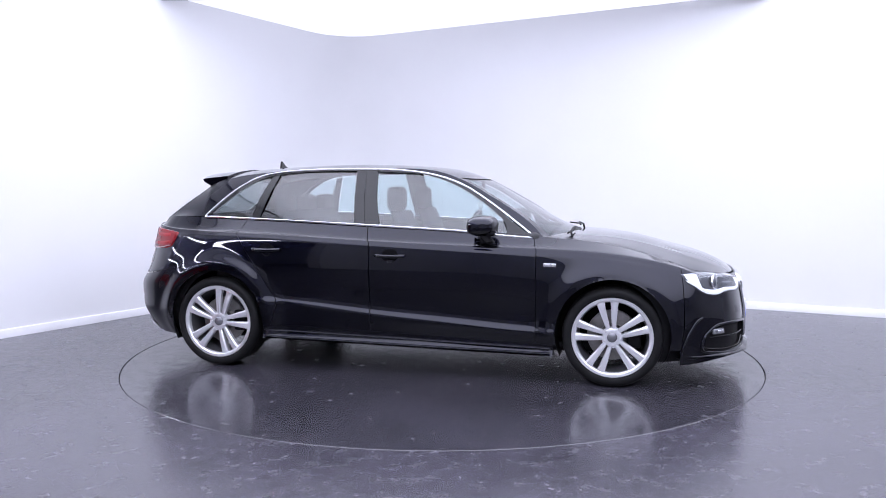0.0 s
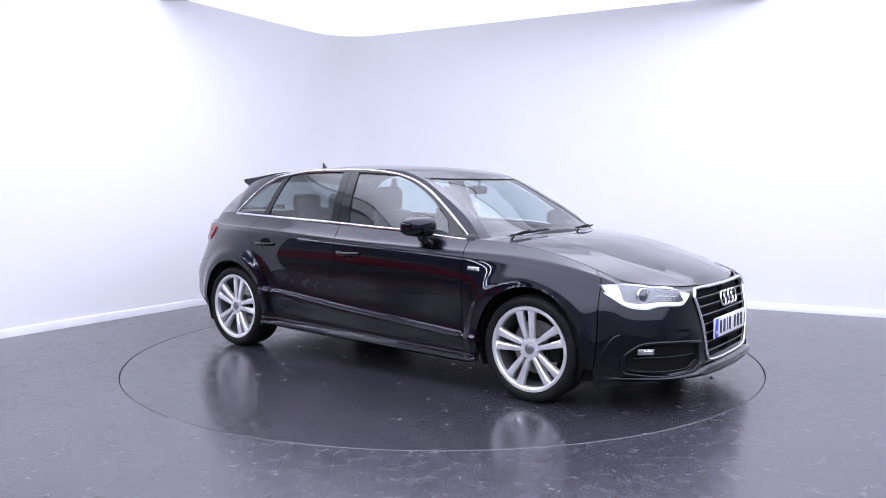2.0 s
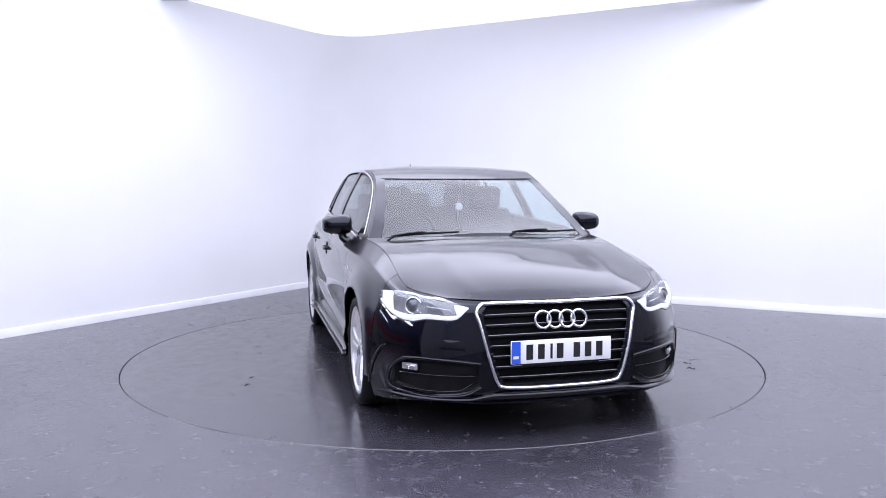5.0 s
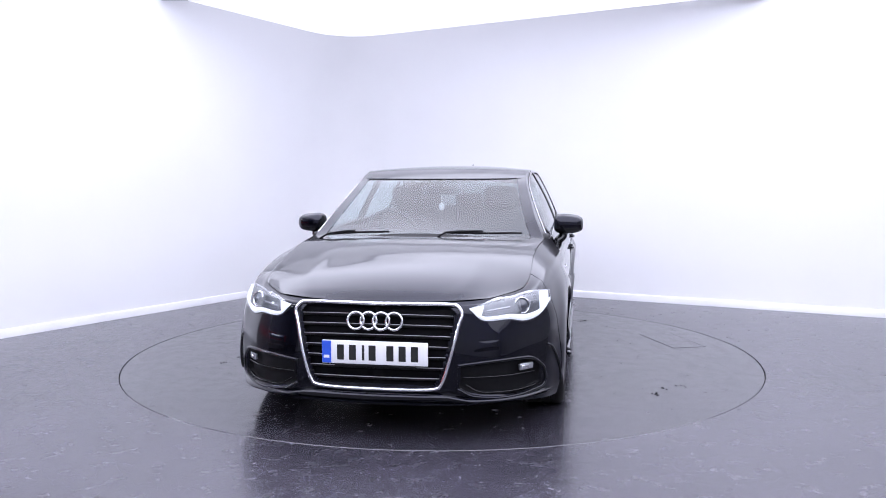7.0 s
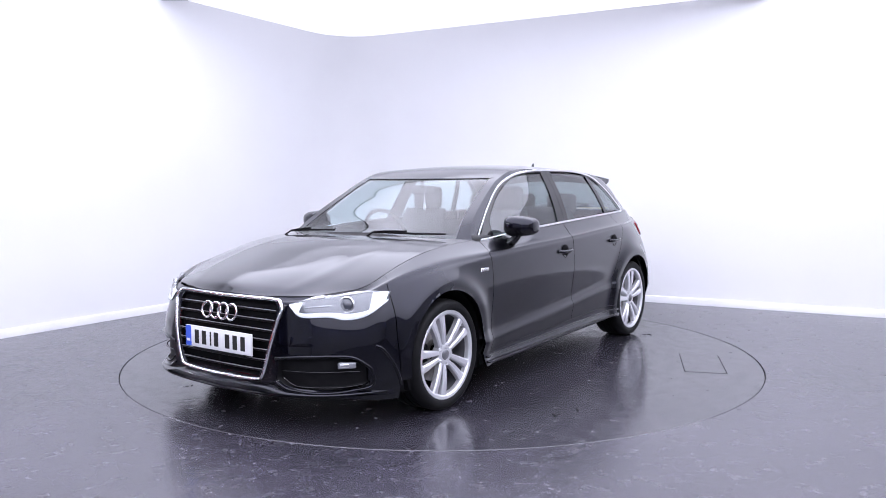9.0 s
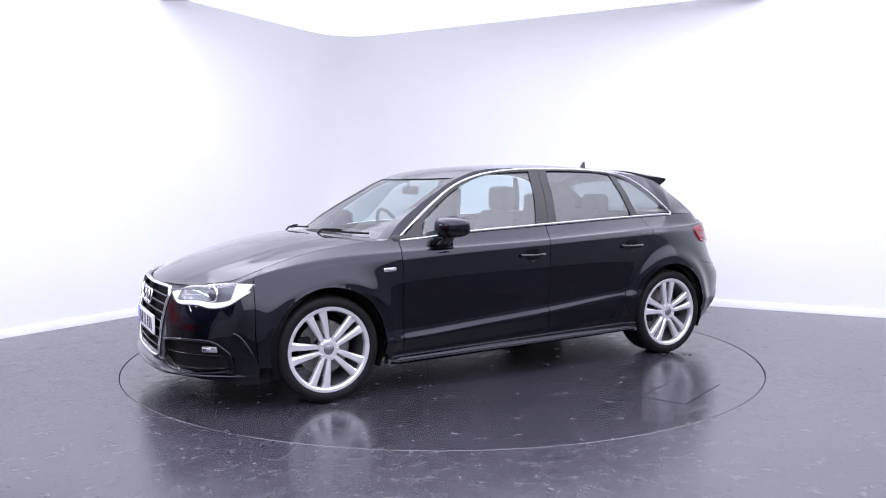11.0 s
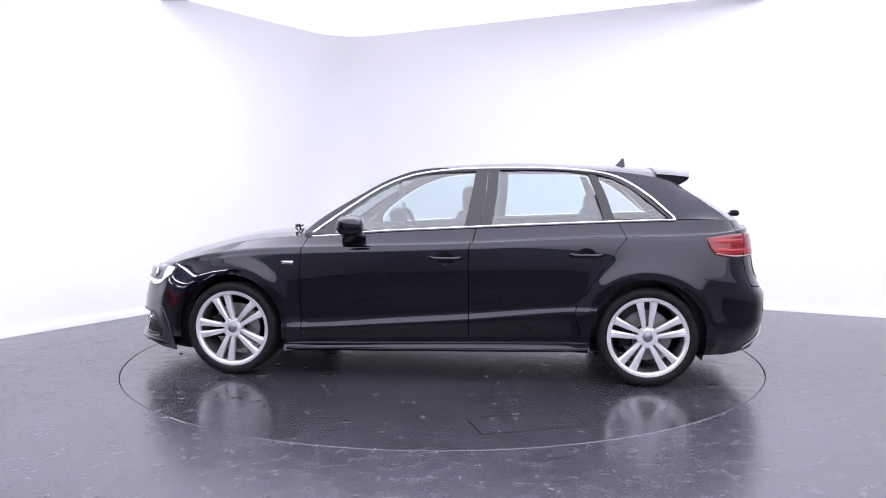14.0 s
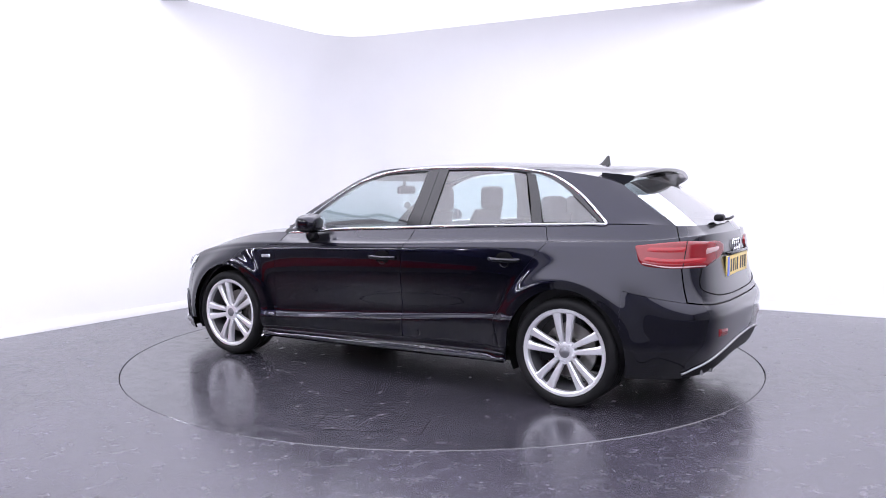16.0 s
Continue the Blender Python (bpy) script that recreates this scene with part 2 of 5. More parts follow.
def build_room():
    left_end, right_end = CORNER + DIR_L * 5.25, CORNER + DIR_R * 10.0
    path = [left_end] + rounded_corner(0.62) + [right_end]
    wall_strip("wall_north", path, -0.02, CEIL_Z, -0.2 * -1, M_WALL, "smooth white painted studio wall with a rounded corner")
    inner = [left_end] + rounded_corner(0.60) + [right_end]
    bm = bmesh.new()
    off = []
    for i, p in enumerate(inner):
        t = (inner[min(i + 1, len(inner) - 1)] - inner[max(i - 1, 0)]).normalized()
        off.append(Vector((t.y, -t.x, 0)))
    rows = []
    for p, o in zip(inner, off):
        rows.append([p + o * d + Vector((0, 0, z)) for d, z in ((-0.004, 0.0), (0.016, 0.0), (0.016, 0.060), (0.012, 0.068), (0.004, 0.071), (-0.004, 0.071))])
    grid(bm, rows)
    sk = new("baseboard", mesh("baseboard", bm, M_SKIRT, True))
    sharp(sk, 30)
    tagged(sk, "low white skirting board along the studio walls", kind="structure")

    # added walls out of view; their grey stands in for weaker light there
    wall_strip("wall_east", [right_end, Vector((right_end.x, -9.0, 0))], -0.02, CEIL_Z, 0.2, M_SHADE, "unseen studio wall, greyed to dim reflections")
    wall_strip("wall_south", [Vector((right_end.x, -9.0, 0)), Vector((-3.3, -9.0, 0))], -0.02, CEIL_Z, 0.2, M_SHADE, "unseen wall behind the camera, greyed to dim reflections")
    wall_strip("wall_west", [Vector((-3.3, -9.0, 0)), Vector((-3.6, -4.4, 0))], -0.02, CEIL_Z, 0.2, M_SHADE, "unseen wall beside the workshop opening, greyed to dim reflections")
    wall_strip("wall_lintel", [Vector((-3.6, -4.4, 0)), left_end], 2.35, CEIL_Z, 0.2, M_WALL, "white wall over the workshop opening")
    wall_strip("wall_workshop", [Vector((-3.85, -9.2, 0)), Vector((-13.0, -9.2, 0)), Vector((-13.0, 4.0, 0)), Vector((-4.3, 4.0, 0))], -0.02, CEIL_Z + 0.4, 0.2, M_DARK, "dark walls of the workshop next to the studio", smooth=False)

    # the pit in which the turntable lies
    fl = bmesh.new()
    R = TABLE_R + 0.006
    n = 160
    inner_ring = [fl.verts.new((R * math.cos(k * math.tau / n), R * math.sin(k * math.tau / n), 0)) for k in range(n)]
    rings = [inner_ring]
    for rad in (3.2, 5.0, 9.0, 40.0):
        rings.append([fl.verts.new((rad * math.cos(k * math.tau / n), rad * math.sin(k * math.tau / n), 0)) for k in range(n)])
    low = [fl.verts.new((R * math.cos(k * math.tau / n), R * math.sin(k * math.tau / n), -0.05)) for k in range(n)]
    rings.insert(0, low)
    for a, b in zip(rings, rings[1:]):
        for k in range(n):
            fl.faces.new((a[k], b[k], b[(k + 1) % n], a[(k + 1) % n]))
    f = new("floor", mesh("floor", fl, M_FLOOR, False))
    tagged(f, "glossy dark grey speckled studio floor", kind="structure")
    bm = bmesh.new()
    lathe(bm, [(0.001, 0.0), (TABLE_R + 0.3, 0.0)], 64)
    bmesh.ops.rotate(bm, verts=bm.verts, matrix=Matrix.Rotation(radians(90), 3, "X"))
    bmesh.ops.translate(bm, verts=bm.verts, vec=(0, 0, -0.05))
    tagged(new("turntable_pit", mesh("turntable_pit", bm, M_GAP)), "black pit under the turntable", kind="structure")

    bm = bmesh.new()
    box(bm, -3.9, 12, -9.4, 9, CEIL_Z, CEIL_Z + 0.2)
    tagged(new("ceiling", mesh("ceiling", bm, M_CEIL, False)), "flat white backlit stretched studio ceiling", kind="structure")
    bm = bmesh.new()
    box(bm, -13.3, -3.904, -9.4, 9, CEIL_Z, CEIL_Z + 0.2)
    tagged(new("ceiling_workshop", mesh("ceiling_workshop", bm, M_DARK, False)), "dark workshop ceiling", kind="structure")


TABLE_R = 2.234
HATCH_X0, HATCH_X1, HATCH_Y0, HATCH_Y1 = 0.0, 0.56, -0.26, 0.0


def build_turntable():
    """The disc is flush with the floor and turns in a narrow gap; a hatch lid is let into it."""
    table = new("turntable", None)
    tagged(table, "dark grey round turntable set flush in the floor", "turntable")
    bm = bmesh.new()
    lathe(bm, [(0.0005, 0.0), (1.0, 0.0), (1.8, 0.0), (TABLE_R - 0.004, 0.0), (TABLE_R, -0.003), (TABLE_R, -0.04), (0.0005, -0.04)], 180)
    bmesh.ops.rotate(bm, verts=bm.verts, matrix=Matrix.Rotation(radians(90), 3, "X"))
    disc = part("disc", bm, M_TABLE, table)
    sharp(disc, 30)
    # hatch lid, let into the disc
    bm = bmesh.new()
    box(bm, HATCH_X0, HATCH_X1, HATCH_Y0, HATCH_Y1, -0.002, 0.0012)
    lid = part("hatch_lid", bm, M_TABLE, table, "square hatch lid in the turntable", False)
    lid.matrix_basis = pose(-0.36, 1.71, 0, 0, 0, -158)
    for x0, x1, y0, y1 in ((HATCH_X0 - .005, HATCH_X0, HATCH_Y0, HATCH_Y1), (HATCH_X1, HATCH_X1 + .005, HATCH_Y0, HATCH_Y1), (HATCH_X0, HATCH_X1, HATCH_Y0 - .005, HATCH_Y0), (HATCH_X0, HATCH_X1, HATCH_Y1, HATCH_Y1 + .005)):
        bm = bmesh.new()
        box(bm, x0, x1, y0, y1, -0.002, 0.0008)
        part("hatch_gap", bm, M_GAP, lid, "", False)
    # dark grit trodden onto the disc
    bm = bmesh.new()
    for x, y in [(1.75, -0.66), (-1.45, 1.01), (-1.46, 1.06), (1.0, 1.47), (0.87, 1.53), (0.78, 1.63), (0.48, -1.39), (0.68, -1.44), (-0.49, -0.59), (1.86, 0.62), (1.89, 0.38)]:
        for _ in range(4):
            r = bmesh.ops.create_icosphere(bm, subdivisions=1, radius=random.uniform(.003, .008))
            bmesh.ops.scale(bm, vec=(random.uniform(.8, 2.2), random.uniform(.7, 1.3), .45), verts=r["verts"])
            bmesh.ops.rotate(bm, matrix=Matrix.Rotation(random.uniform(0, 3), 3, "Z"), verts=r["verts"])
            bmesh.ops.translate(bm, vec=(x + random.gauss(0, .014), y + random.gauss(0, .014), .001), verts=r["verts"])
    tagged(part("grit", bm, M_PLASTIC, table, "scattered crumbs of dark grit"), kind="stuff")
    return table


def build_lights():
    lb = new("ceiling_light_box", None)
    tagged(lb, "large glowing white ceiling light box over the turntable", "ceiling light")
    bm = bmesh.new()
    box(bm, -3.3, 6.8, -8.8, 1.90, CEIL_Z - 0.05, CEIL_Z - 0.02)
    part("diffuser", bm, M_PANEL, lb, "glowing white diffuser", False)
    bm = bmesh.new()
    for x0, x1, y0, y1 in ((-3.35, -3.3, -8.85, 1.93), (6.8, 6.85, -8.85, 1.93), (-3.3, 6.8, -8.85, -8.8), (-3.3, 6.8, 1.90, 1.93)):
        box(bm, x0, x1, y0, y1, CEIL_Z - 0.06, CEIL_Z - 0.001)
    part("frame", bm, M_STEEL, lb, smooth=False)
    tube_lamp = None
    for i, (x, y) in enumerate(((-5.2, -0.7), (-5.2, -3.9), (-7.6, -0.7), (-7.6, -3.9), (-10.0, -0.7), (-10.0, -3.9))):
        if tube_lamp is None:
            tube_lamp = new("tube_light", None)
            tagged(tube_lamp, "long white fluorescent workshop ceiling light", "tube light", "workshop ceiling lights")
            bm = bmesh.new()
            box(bm, -0.09, 0.09, -1.3, 1.3, 0.03, 0.09)
            part("housing", bm, M_WHITE, tube_lamp, smooth=False)
            bm = bmesh.new()
            tube(bm, [(0, -1.28, 0), (0, 1.28, 0)], 0.045, 0.03, sides=10)
            part("tube", bm, M_TUBE, tube_lamp)
            tube_lamp.matrix_basis = pose(x, y, CEIL_Z - 0.091)
        else:
            copy_thing(tube_lamp, pose(x, y, CEIL_Z - 0.091))


def build_workshop():
    cab = new("tool_cabinet", None)
    tagged(cab, "long red steel workshop cabinet on the dark floor", "cabinet")
    bm = bmesh.new()
    box(bm, -6.6, -6.0, -4.6, 0.4, 0.45, 0.95, 0.02)
    part("body", bm, M_RED, cab)
    bm = bmesh.new()
    box(bm, -6.55, -6.05, -4.55, 0.35, 0.0, 0.449, 0.01)
    part("plinth", bm, M_DARK, cab, "dark cabinet base")
    bm = bmesh.new()
    box(bm, -6.65, -5.95, -4.65, 0.45, 0.95, 1.0, 0.01)
    part("worktop", bm, M_STEEL, cab)


# ---------------------------------------------------------------- car body surface
# Level curves of one half of the lower body, each from the nose's centre round the side to the tail's centre (x, y, z).
L_EDGE = [(2.085, 0.000, 0.200), (2.072, 0.300, 0.200), (2.035, 0.500, 0.196), (1.960, 0.645, 0.186), (1.815, 0.768, 0.165), (1.620, 0.845, 0.150), (1.256, 0.870, 0.165), (0.800, 0.893, 0.178),
          (0.250, 0.893, 0.186), (-0.300, 0.893, 0.196), (-0.900, 0.890, 0.208), (-1.380, 0.850, 0.215), (-1.750, 0.785, 0.195), (-1.925, 0.690, 0.190), (-2.065, 0.500, 0.215), (-2.085, 0.000, 0.235)]
L_SILL = [(2.085, 0.000, 0.250), (2.074, 0.300, 0.250), (2.038, 0.500, 0.238), (1.960, 0.645, 0.232), (1.815, 0.772, 0.235), (1.630, 0.862, 0.235), (1.256, 0.875, 0.232), (0.800, 0.866, 0.240),
          (0.250, 0.864, 0.255), (-0.300, 0.864, 0.268), (-0.900, 0.864, 0.280), (-1.380, 0.862, 0.275), (-1.750, 0.812, 0.260), (-1.962, 0.715, 0.258), (-2.105, 0.500, 0.285), (-2.128, 0.000, 0.300)]
L_CREASE = [(2.085, 0.000, 0.330), (2.075, 0.300, 0.330), (2.040, 0.500, 0.325), (1.960, 0.650, 0.325), (1.820, 0.775, 0.325), (1.640, 0.868, 0.320), (1.256, 0.890, 0.310), (0.800, 0.884, 0.315),
            (0.250, 0.884, 0.350), (-0.300, 0.883, 0.388), (-0.900, 0.880, 0.438), (-1.380, 0.878, 0.420), (-1.750, 0.848, 0.365), (-2.010, 0.745, 0.355), (-2.130, 0.500, 0.375), (-2.155, 0.000, 0.385)]
L_DOOR = [(2.083, 0.000, 0.400), (2.073, 0.300, 0.400), (2.038, 0.500, 0.395), (1.957, 0.650, 0.395), (1.820, 0.778, 0.395), (1.645, 0.868, 0.400), (1.256, 0.892, 0.420), (0.800, 0.868, 0.385),
          (0.250, 0.866, 0.412), (-0.300, 0.865, 0.445), (-0.900, 0.868, 0.490), (-1.380, 0.880, 0.500), (-1.750, 0.852, 0.450), (-2.020, 0.745, 0.440), (-2.138, 0.500, 0.450), (-2.163, 0.000, 0.455)]
L_MID = [(2.078, 0.000, 0.470), (2.068, 0.300, 0.470), (2.030, 0.500, 0.468), (1.946, 0.650, 0.470), (1.810, 0.778, 0.480), (1.645, 0.862, 0.500), (1.256, 0.893, 0.560), (0.800, 0.884, 0.570),
         (0.250, 0.884, 0.590), (-0.300, 0.883, 0.610), (-0.900, 0.880, 0.640), (-1.380, 0.884, 0.650), (-1.750, 0.852, 0.590), (-2.020, 0.742, 0.555), (-2.138, 0.500, 0.550), (-2.163, 0.000, 0.550)]
L_UPPER = [(2.068, 0.000, 0.550), (2.056, 0.300, 0.550), (2.012, 0.500, 0.552), (1.923, 0.645, 0.555), (1.790, 0.767, 0.568), (1.640, 0.847, 0.601), (1.256, 0.877, 0.683), (0.800, 0.883, 0.707),
           (0.250, 0.886, 0.735), (-0.300, 0.885, 0.755), (-0.900, 0.878, 0.780), (-1.380, 0.868, 0.790), (-1.750, 0.822, 0.735), (-1.975, 0.705, 0.690), (-2.085, 0.500, 0.660), (-2.115, 0.000, 0.655)]
L_SHOULDER = [(2.052, 0.000, 0.628), (2.040, 0.300, 0.628), (1.988, 0.500, 0.638), (1.890, 0.629, 0.657), (1.770, 0.737, 0.675), (1.630, 0.794, 0.717), (1.256, 0.841, 0.783), (0.800, 0.867, 0.815),
              (0.250, 0.873, 0.838), (-0.300, 0.872, 0.858), (-0.900, 0.858, 0.886), (-1.380, 0.828, 0.903), (-1.750, 0.745, 0.908), (-1.935, 0.655, 0.918), (-2.045, 0.450, 0.925), (-2.080, 0.000, 0.925)]
L_ABOVE = [(2.040, 0.000, 0.656), (2.026, 0.300, 0.652), (1.968, 0.500, 0.659), (1.872, 0.618, 0.674), (1.755, 0.712, 0.690), (1.600, 0.764, 0.749), (1.240, 0.802, 0.821), (0.800, 0.837, 0.847),
           (0.250, 0.847, 0.864), (-0.300, 0.846, 0.883), (-0.900, 0.830, 0.911), (-1.380, 0.796, 0.925), (-1.750, 0.716, 0.932), (-1.925, 0.632, 0.944), (-2.030, 0.430, 0.952), (-2.065, 0.000, 0.952)]
L_BELT = [(2.028, 0.000, 0.672), (2.012, 0.300, 0.668), (1.948, 0.500, 0.674), (1.850, 0.602, 0.689), (1.730, 0.686, 0.711), (1.560, 0.713, 0.773), (1.220, 0.725, 0.861), (0.800, 0.759, 0.903),
          (0.250, 0.778, 0.940), (-0.300, 0.775, 0.966), (-0.900, 0.757, 0.993), (-1.380, 0.722, 1.012), (-1.720, 0.668, 1.016), (-1.900, 0.590, 1.008), (-1.985, 0.400, 1.004), (-2.020, 0.000, 1.002)]
LEVELS = [L_EDGE, L_SILL, L_CREASE, L_DOOR, L_MID, L_UPPER, L_SHOULDER, L_ABOVE, L_BELT]


def cardinal(n):
    """Natural cubic spline through unit steps: second derivatives as a matrix on the values."""
    A, B = np.eye(n), np.zeros((n, n))
    for i in range(1, n - 1):
        A[i, i - 1:i + 2] = (1, 4, 1)
        B[i, i - 1:i + 2] = (6, -12, 6)
    return np.linalg.solve(A, B)


def weights(u, n, second):
    u = np.clip(np.atleast_1d(u), 0, n - 1)
    i = np.minimum(u.astype(int), n - 2)
    f = u - i
    W = np.zeros((len(u), n))
    k = np.arange(len(u))
    W[k, i] += 1 - f
    W[k, i + 1] += f
    c0, c1 = ((1 - f) ** 3 - (1 - f)) / 6, (f ** 3 - f) / 6
    return W + c0[:, None] * second[i] + c1[:, None] * second[i + 1]


NET = np.array(LEVELS)
# the half body continues mirrored across both centre lines, so that nose and tail stay round
FLIP = np.array((1, -1, 1))
NETX = np.concatenate([NET[:, 3:0:-1] * FLIP, NET, NET[:, -2:-5:-1] * FLIP], axis=1)
SEC_S, SEC_V = cardinal(NETX.shape[1]), cardinal(len(LEVELS))


def skin(s, v):
    """Points of the lower body's skin at stations s and levels v (arrays of equal length)."""
    s, v = np.atleast_1d(s).astype(float), np.atleast_1d(v).astype(float)
    ws, wv = weights(s + 3, NETX.shape[1], SEC_S), weights(v, len(LEVELS), SEC_V)
    p = np.einsum("ki,ij...,kj->k...", wv, NETX, ws)
    # the wings swell towards the wheel arches
    for ax, r, swell in ((1.256, .345, .023), (-1.380, .345, .031)):
        d = np.hypot(p[:, 0] - ax, p[:, 2] - .317)
        k = swell * np.exp(-(np.maximum(d - r - .035, 0) / .062) ** 2) * np.clip((np.abs(p[:, 1]) - .70) / .10, 0, 1)
        p[:, 1] += np.sign(p[:, 1]) * k
    # the shoulder crease runs from the headlight to the tail light as a fine ledge
    k = np.clip((v - 5.84) / .14, 0, 1) * np.clip((s - 5.0) / .6, 0, 1) * np.clip((12.9 - s) / .6, 0, 1)
    p[:, 1] -= np.sign(p[:, 1]) * .006 * k
    return p


def station(x, v):
    """Station on the side where the skin at level v has that x."""
    lo, hi = 3.0, 13.5
    for _ in range(40):
        mid = (lo + hi) / 2
        if skin(mid, v)[0][0] > x:
            lo = mid
        else:
            hi = mid
    return lo


FRONT_AXLE, REAR_AXLE, AXLE_Z = 1.256, -1.380, 0.305
ARCH_F, ARCH_R = 0.345, 0.345


def panel(s0, s1, v0, v1, ns, nv, arches=True, offset=0.0, drop=None):
    """A sheet of the skin between two edges; s0 and s1 may depend on the level. Wheel arches are cut round, with a turned-in lip."""
    bm = bmesh.new()
    rows = []
    for b in np.linspace(0, 1, nv):
        v = v0 + (v1 - v0) * b
        a0, a1 = (s0(v) if callable(s0) else s0), (s1(v) if callable(s1) else s1)
        s = np.linspace(a0, a1, ns)
        rows.append(skin(s, np.full(ns, v)))
    rows = np.array(rows)
    if offset:
        rows[:, :, 1] -= offset
    vs = grid(bm, rows)
    if drop:
        # leave out the faces that belong to a neighbouring panel
        row = {w: j for j, r in enumerate(vs) for w in r}
        gone = [f for f in bm.faces if drop(f.calc_center_median().x, max(row[w] for w in f.verts))]
        bmesh.ops.delete(bm, geom=gone, context="FACES")
    if arches:
        for ax, r in ((FRONT_AXLE, ARCH_F), (REAR_AXLE, ARCH_R)):
            def inside(w):
                return math.hypot(w.co.x - ax, w.co.z - AXLE_Z - 0.012) < r and w.co.y > 0.4
            gone = [f for f in bm.faces if all(inside(w) for w in f.verts)]
            bmesh.ops.delete(bm, geom=gone, context="FACES")
            for w in [w for w in bm.verts if inside(w)]:
                d = Vector((w.co.x - ax, 0, w.co.z - AXLE_Z - 0.012))
                d = d.normalized() * r
                w.co.x, w.co.z = ax + d.x, AXLE_Z + 0.012 + d.z
    loose = [w for w in bm.verts if not w.link_faces]
    bmesh.ops.delete(bm, geom=loose, context="VERTS")
    return bm


def returned(bm, depth=0.014):
    """Turn the sheet's free edges inwards, towards the car's middle."""
    bmesh.ops.recalc_face_normals(bm, faces=bm.faces)
    edges = [e for e in bm.edges if len(e.link_faces) == 1 and not all(abs(w.co.y) < 1e-3 for w in e.verts)]
    vn = {w: w.normal.copy() for e in edges for w in e.verts}
    up = sum((f.normal.dot(f.calc_center_median() - Vector((0, 0, 0.5))) for f in bm.faces)) > 0
    r = bmesh.ops.extrude_edge_only(bm, edges=edges)
    for w in [g for g in r["geom"] if isinstance(g, bmesh.types.BMVert)]:
        near = min(vn, key=lambda q: (q.co - w.co).length_squared) if len(vn) < 60 else None
        n = near and vn[near]
        c = Vector((w.co.x * 0.97, 0, 0.55))
        d = (c - w.co).normalized()
        w.co += (d if n is None else (-n if up else n)) * depth
    return bm


def both(bm):
    """Add the mirrored half."""
    g = bmesh.ops.duplicate(bm, geom=bm.verts[:] + bm.edges[:] + bm.faces[:])["geom"]
    vs = [q for q in g if isinstance(q, bmesh.types.BMVert)]
    for w in vs:
        w.co.y *= -1
    bmesh.ops.reverse_faces(bm, faces=[q for q in g if isinstance(q, bmesh.types.BMFace)])
    bmesh.ops.remove_doubles(bm, verts=[w for w in bm.verts if abs(w.co.y) < 1e-4], dist=1e-4)
    return bm


def mirrored(bm):
    q = bm.copy()
    for w in q.verts:
        w.co.y *= -1
    bmesh.ops.reverse_faces(q, faces=q.faces)
    return q


def pair(name, bm, material, parent, label="", smooth=True, angle=40):
    """The same part on both sides of the car, each its own mesh."""
    q = mirrored(bm)
    out = [sharp(part(name, b, material, parent, label, smooth), angle) for b in (bm, q)]
    return out


SG = np.meshgrid(np.linspace(0, 15, 241), np.linspace(0, 8, 81), indexing="ij")
SG = (SG[0].ravel(), SG[1].ravel())
SP = skin(*SG)


def snap(q):
    """Nearest points of the skin to the points q, with the outward normals there."""
    q = np.atleast_2d(np.asarray(q, float)).copy()
    hand = np.where(q[:, 1] < 0, -1.0, 1.0)
    q[:, 1] *= hand
    k = np.array([np.argmin(((SP - p) ** 2).sum(1)) for p in q])
    s, v = SG[0][k].copy(), SG[1][k].copy()
    h = 1e-3
    for _ in range(8):
        p = skin(s, v)
        a, b = (skin(s + h, v) - skin(s - h, v)) / (2 * h), (skin(s, np.minimum(v + h, 8)) - skin(s, v - h)) / (2 * h)
        d = q - p
        aa, bb, ab, da, db = (a * a).sum(1), (b * b).sum(1), (a * b).sum(1), (d * a).sum(1), (d * b).sum(1)
        det = aa * bb - ab * ab + 1e-12
        s = np.clip(s + np.clip((da * bb - db * ab) / det, -.2, .2), -.5, 15.5)
        v = np.clip(v + np.clip((db * aa - da * ab) / det, -.2, .2), 0.01, 7.99)
    p = skin(s, v)
    a, b = skin(s + h, v) - skin(s - h, v), skin(s, v + h) - skin(s, v - h)
    n = np.cross(b, a)
    n /= np.linalg.norm(n, axis=1)[:, None] + 1e-12
    out = p - np.array((0, 0, .5))
    out[:, 0] *= .3
    n *= np.sign((n * out).sum(1))[:, None]
    p[:, 1] *= hand
    n[:, 1] *= hand
    return p, n


def skin_sheet(low, high, n, m, out=0.0, edge=None):
    """A ruled sheet between two guide lines, laid on the skin and lifted by out; edge: how far its rim falls back to the skin."""
    a, b = spline(low, n), spline(high, n)
    bm = bmesh.new()
    rows = []
    for j, t in enumerate(np.linspace(0, 1, m)):
        p, nn = snap(a * (1 - t) + b * t)
        lift = np.full(n, out)
        if edge is not None:
            if j in (0, m - 1):
                lift[:] = edge
            lift[0] = lift[-1] = edge
        rows.append(p + nn * lift[:, None])
    grid(bm, rows)
    return bm


def skin_tube(line, n, ry, rz=None, out=0.0, closed=False, sides=8, flat=(0, 0, 1)):
    pts = spline(list(line) + ([line[0]] if closed else []), n)
    if closed:
        pts = pts[:-1]
    p, nn = snap(pts)
    bm = bmesh.new()
    return tube(bm, p + nn * out, ry, rz, sides, closed, flat)


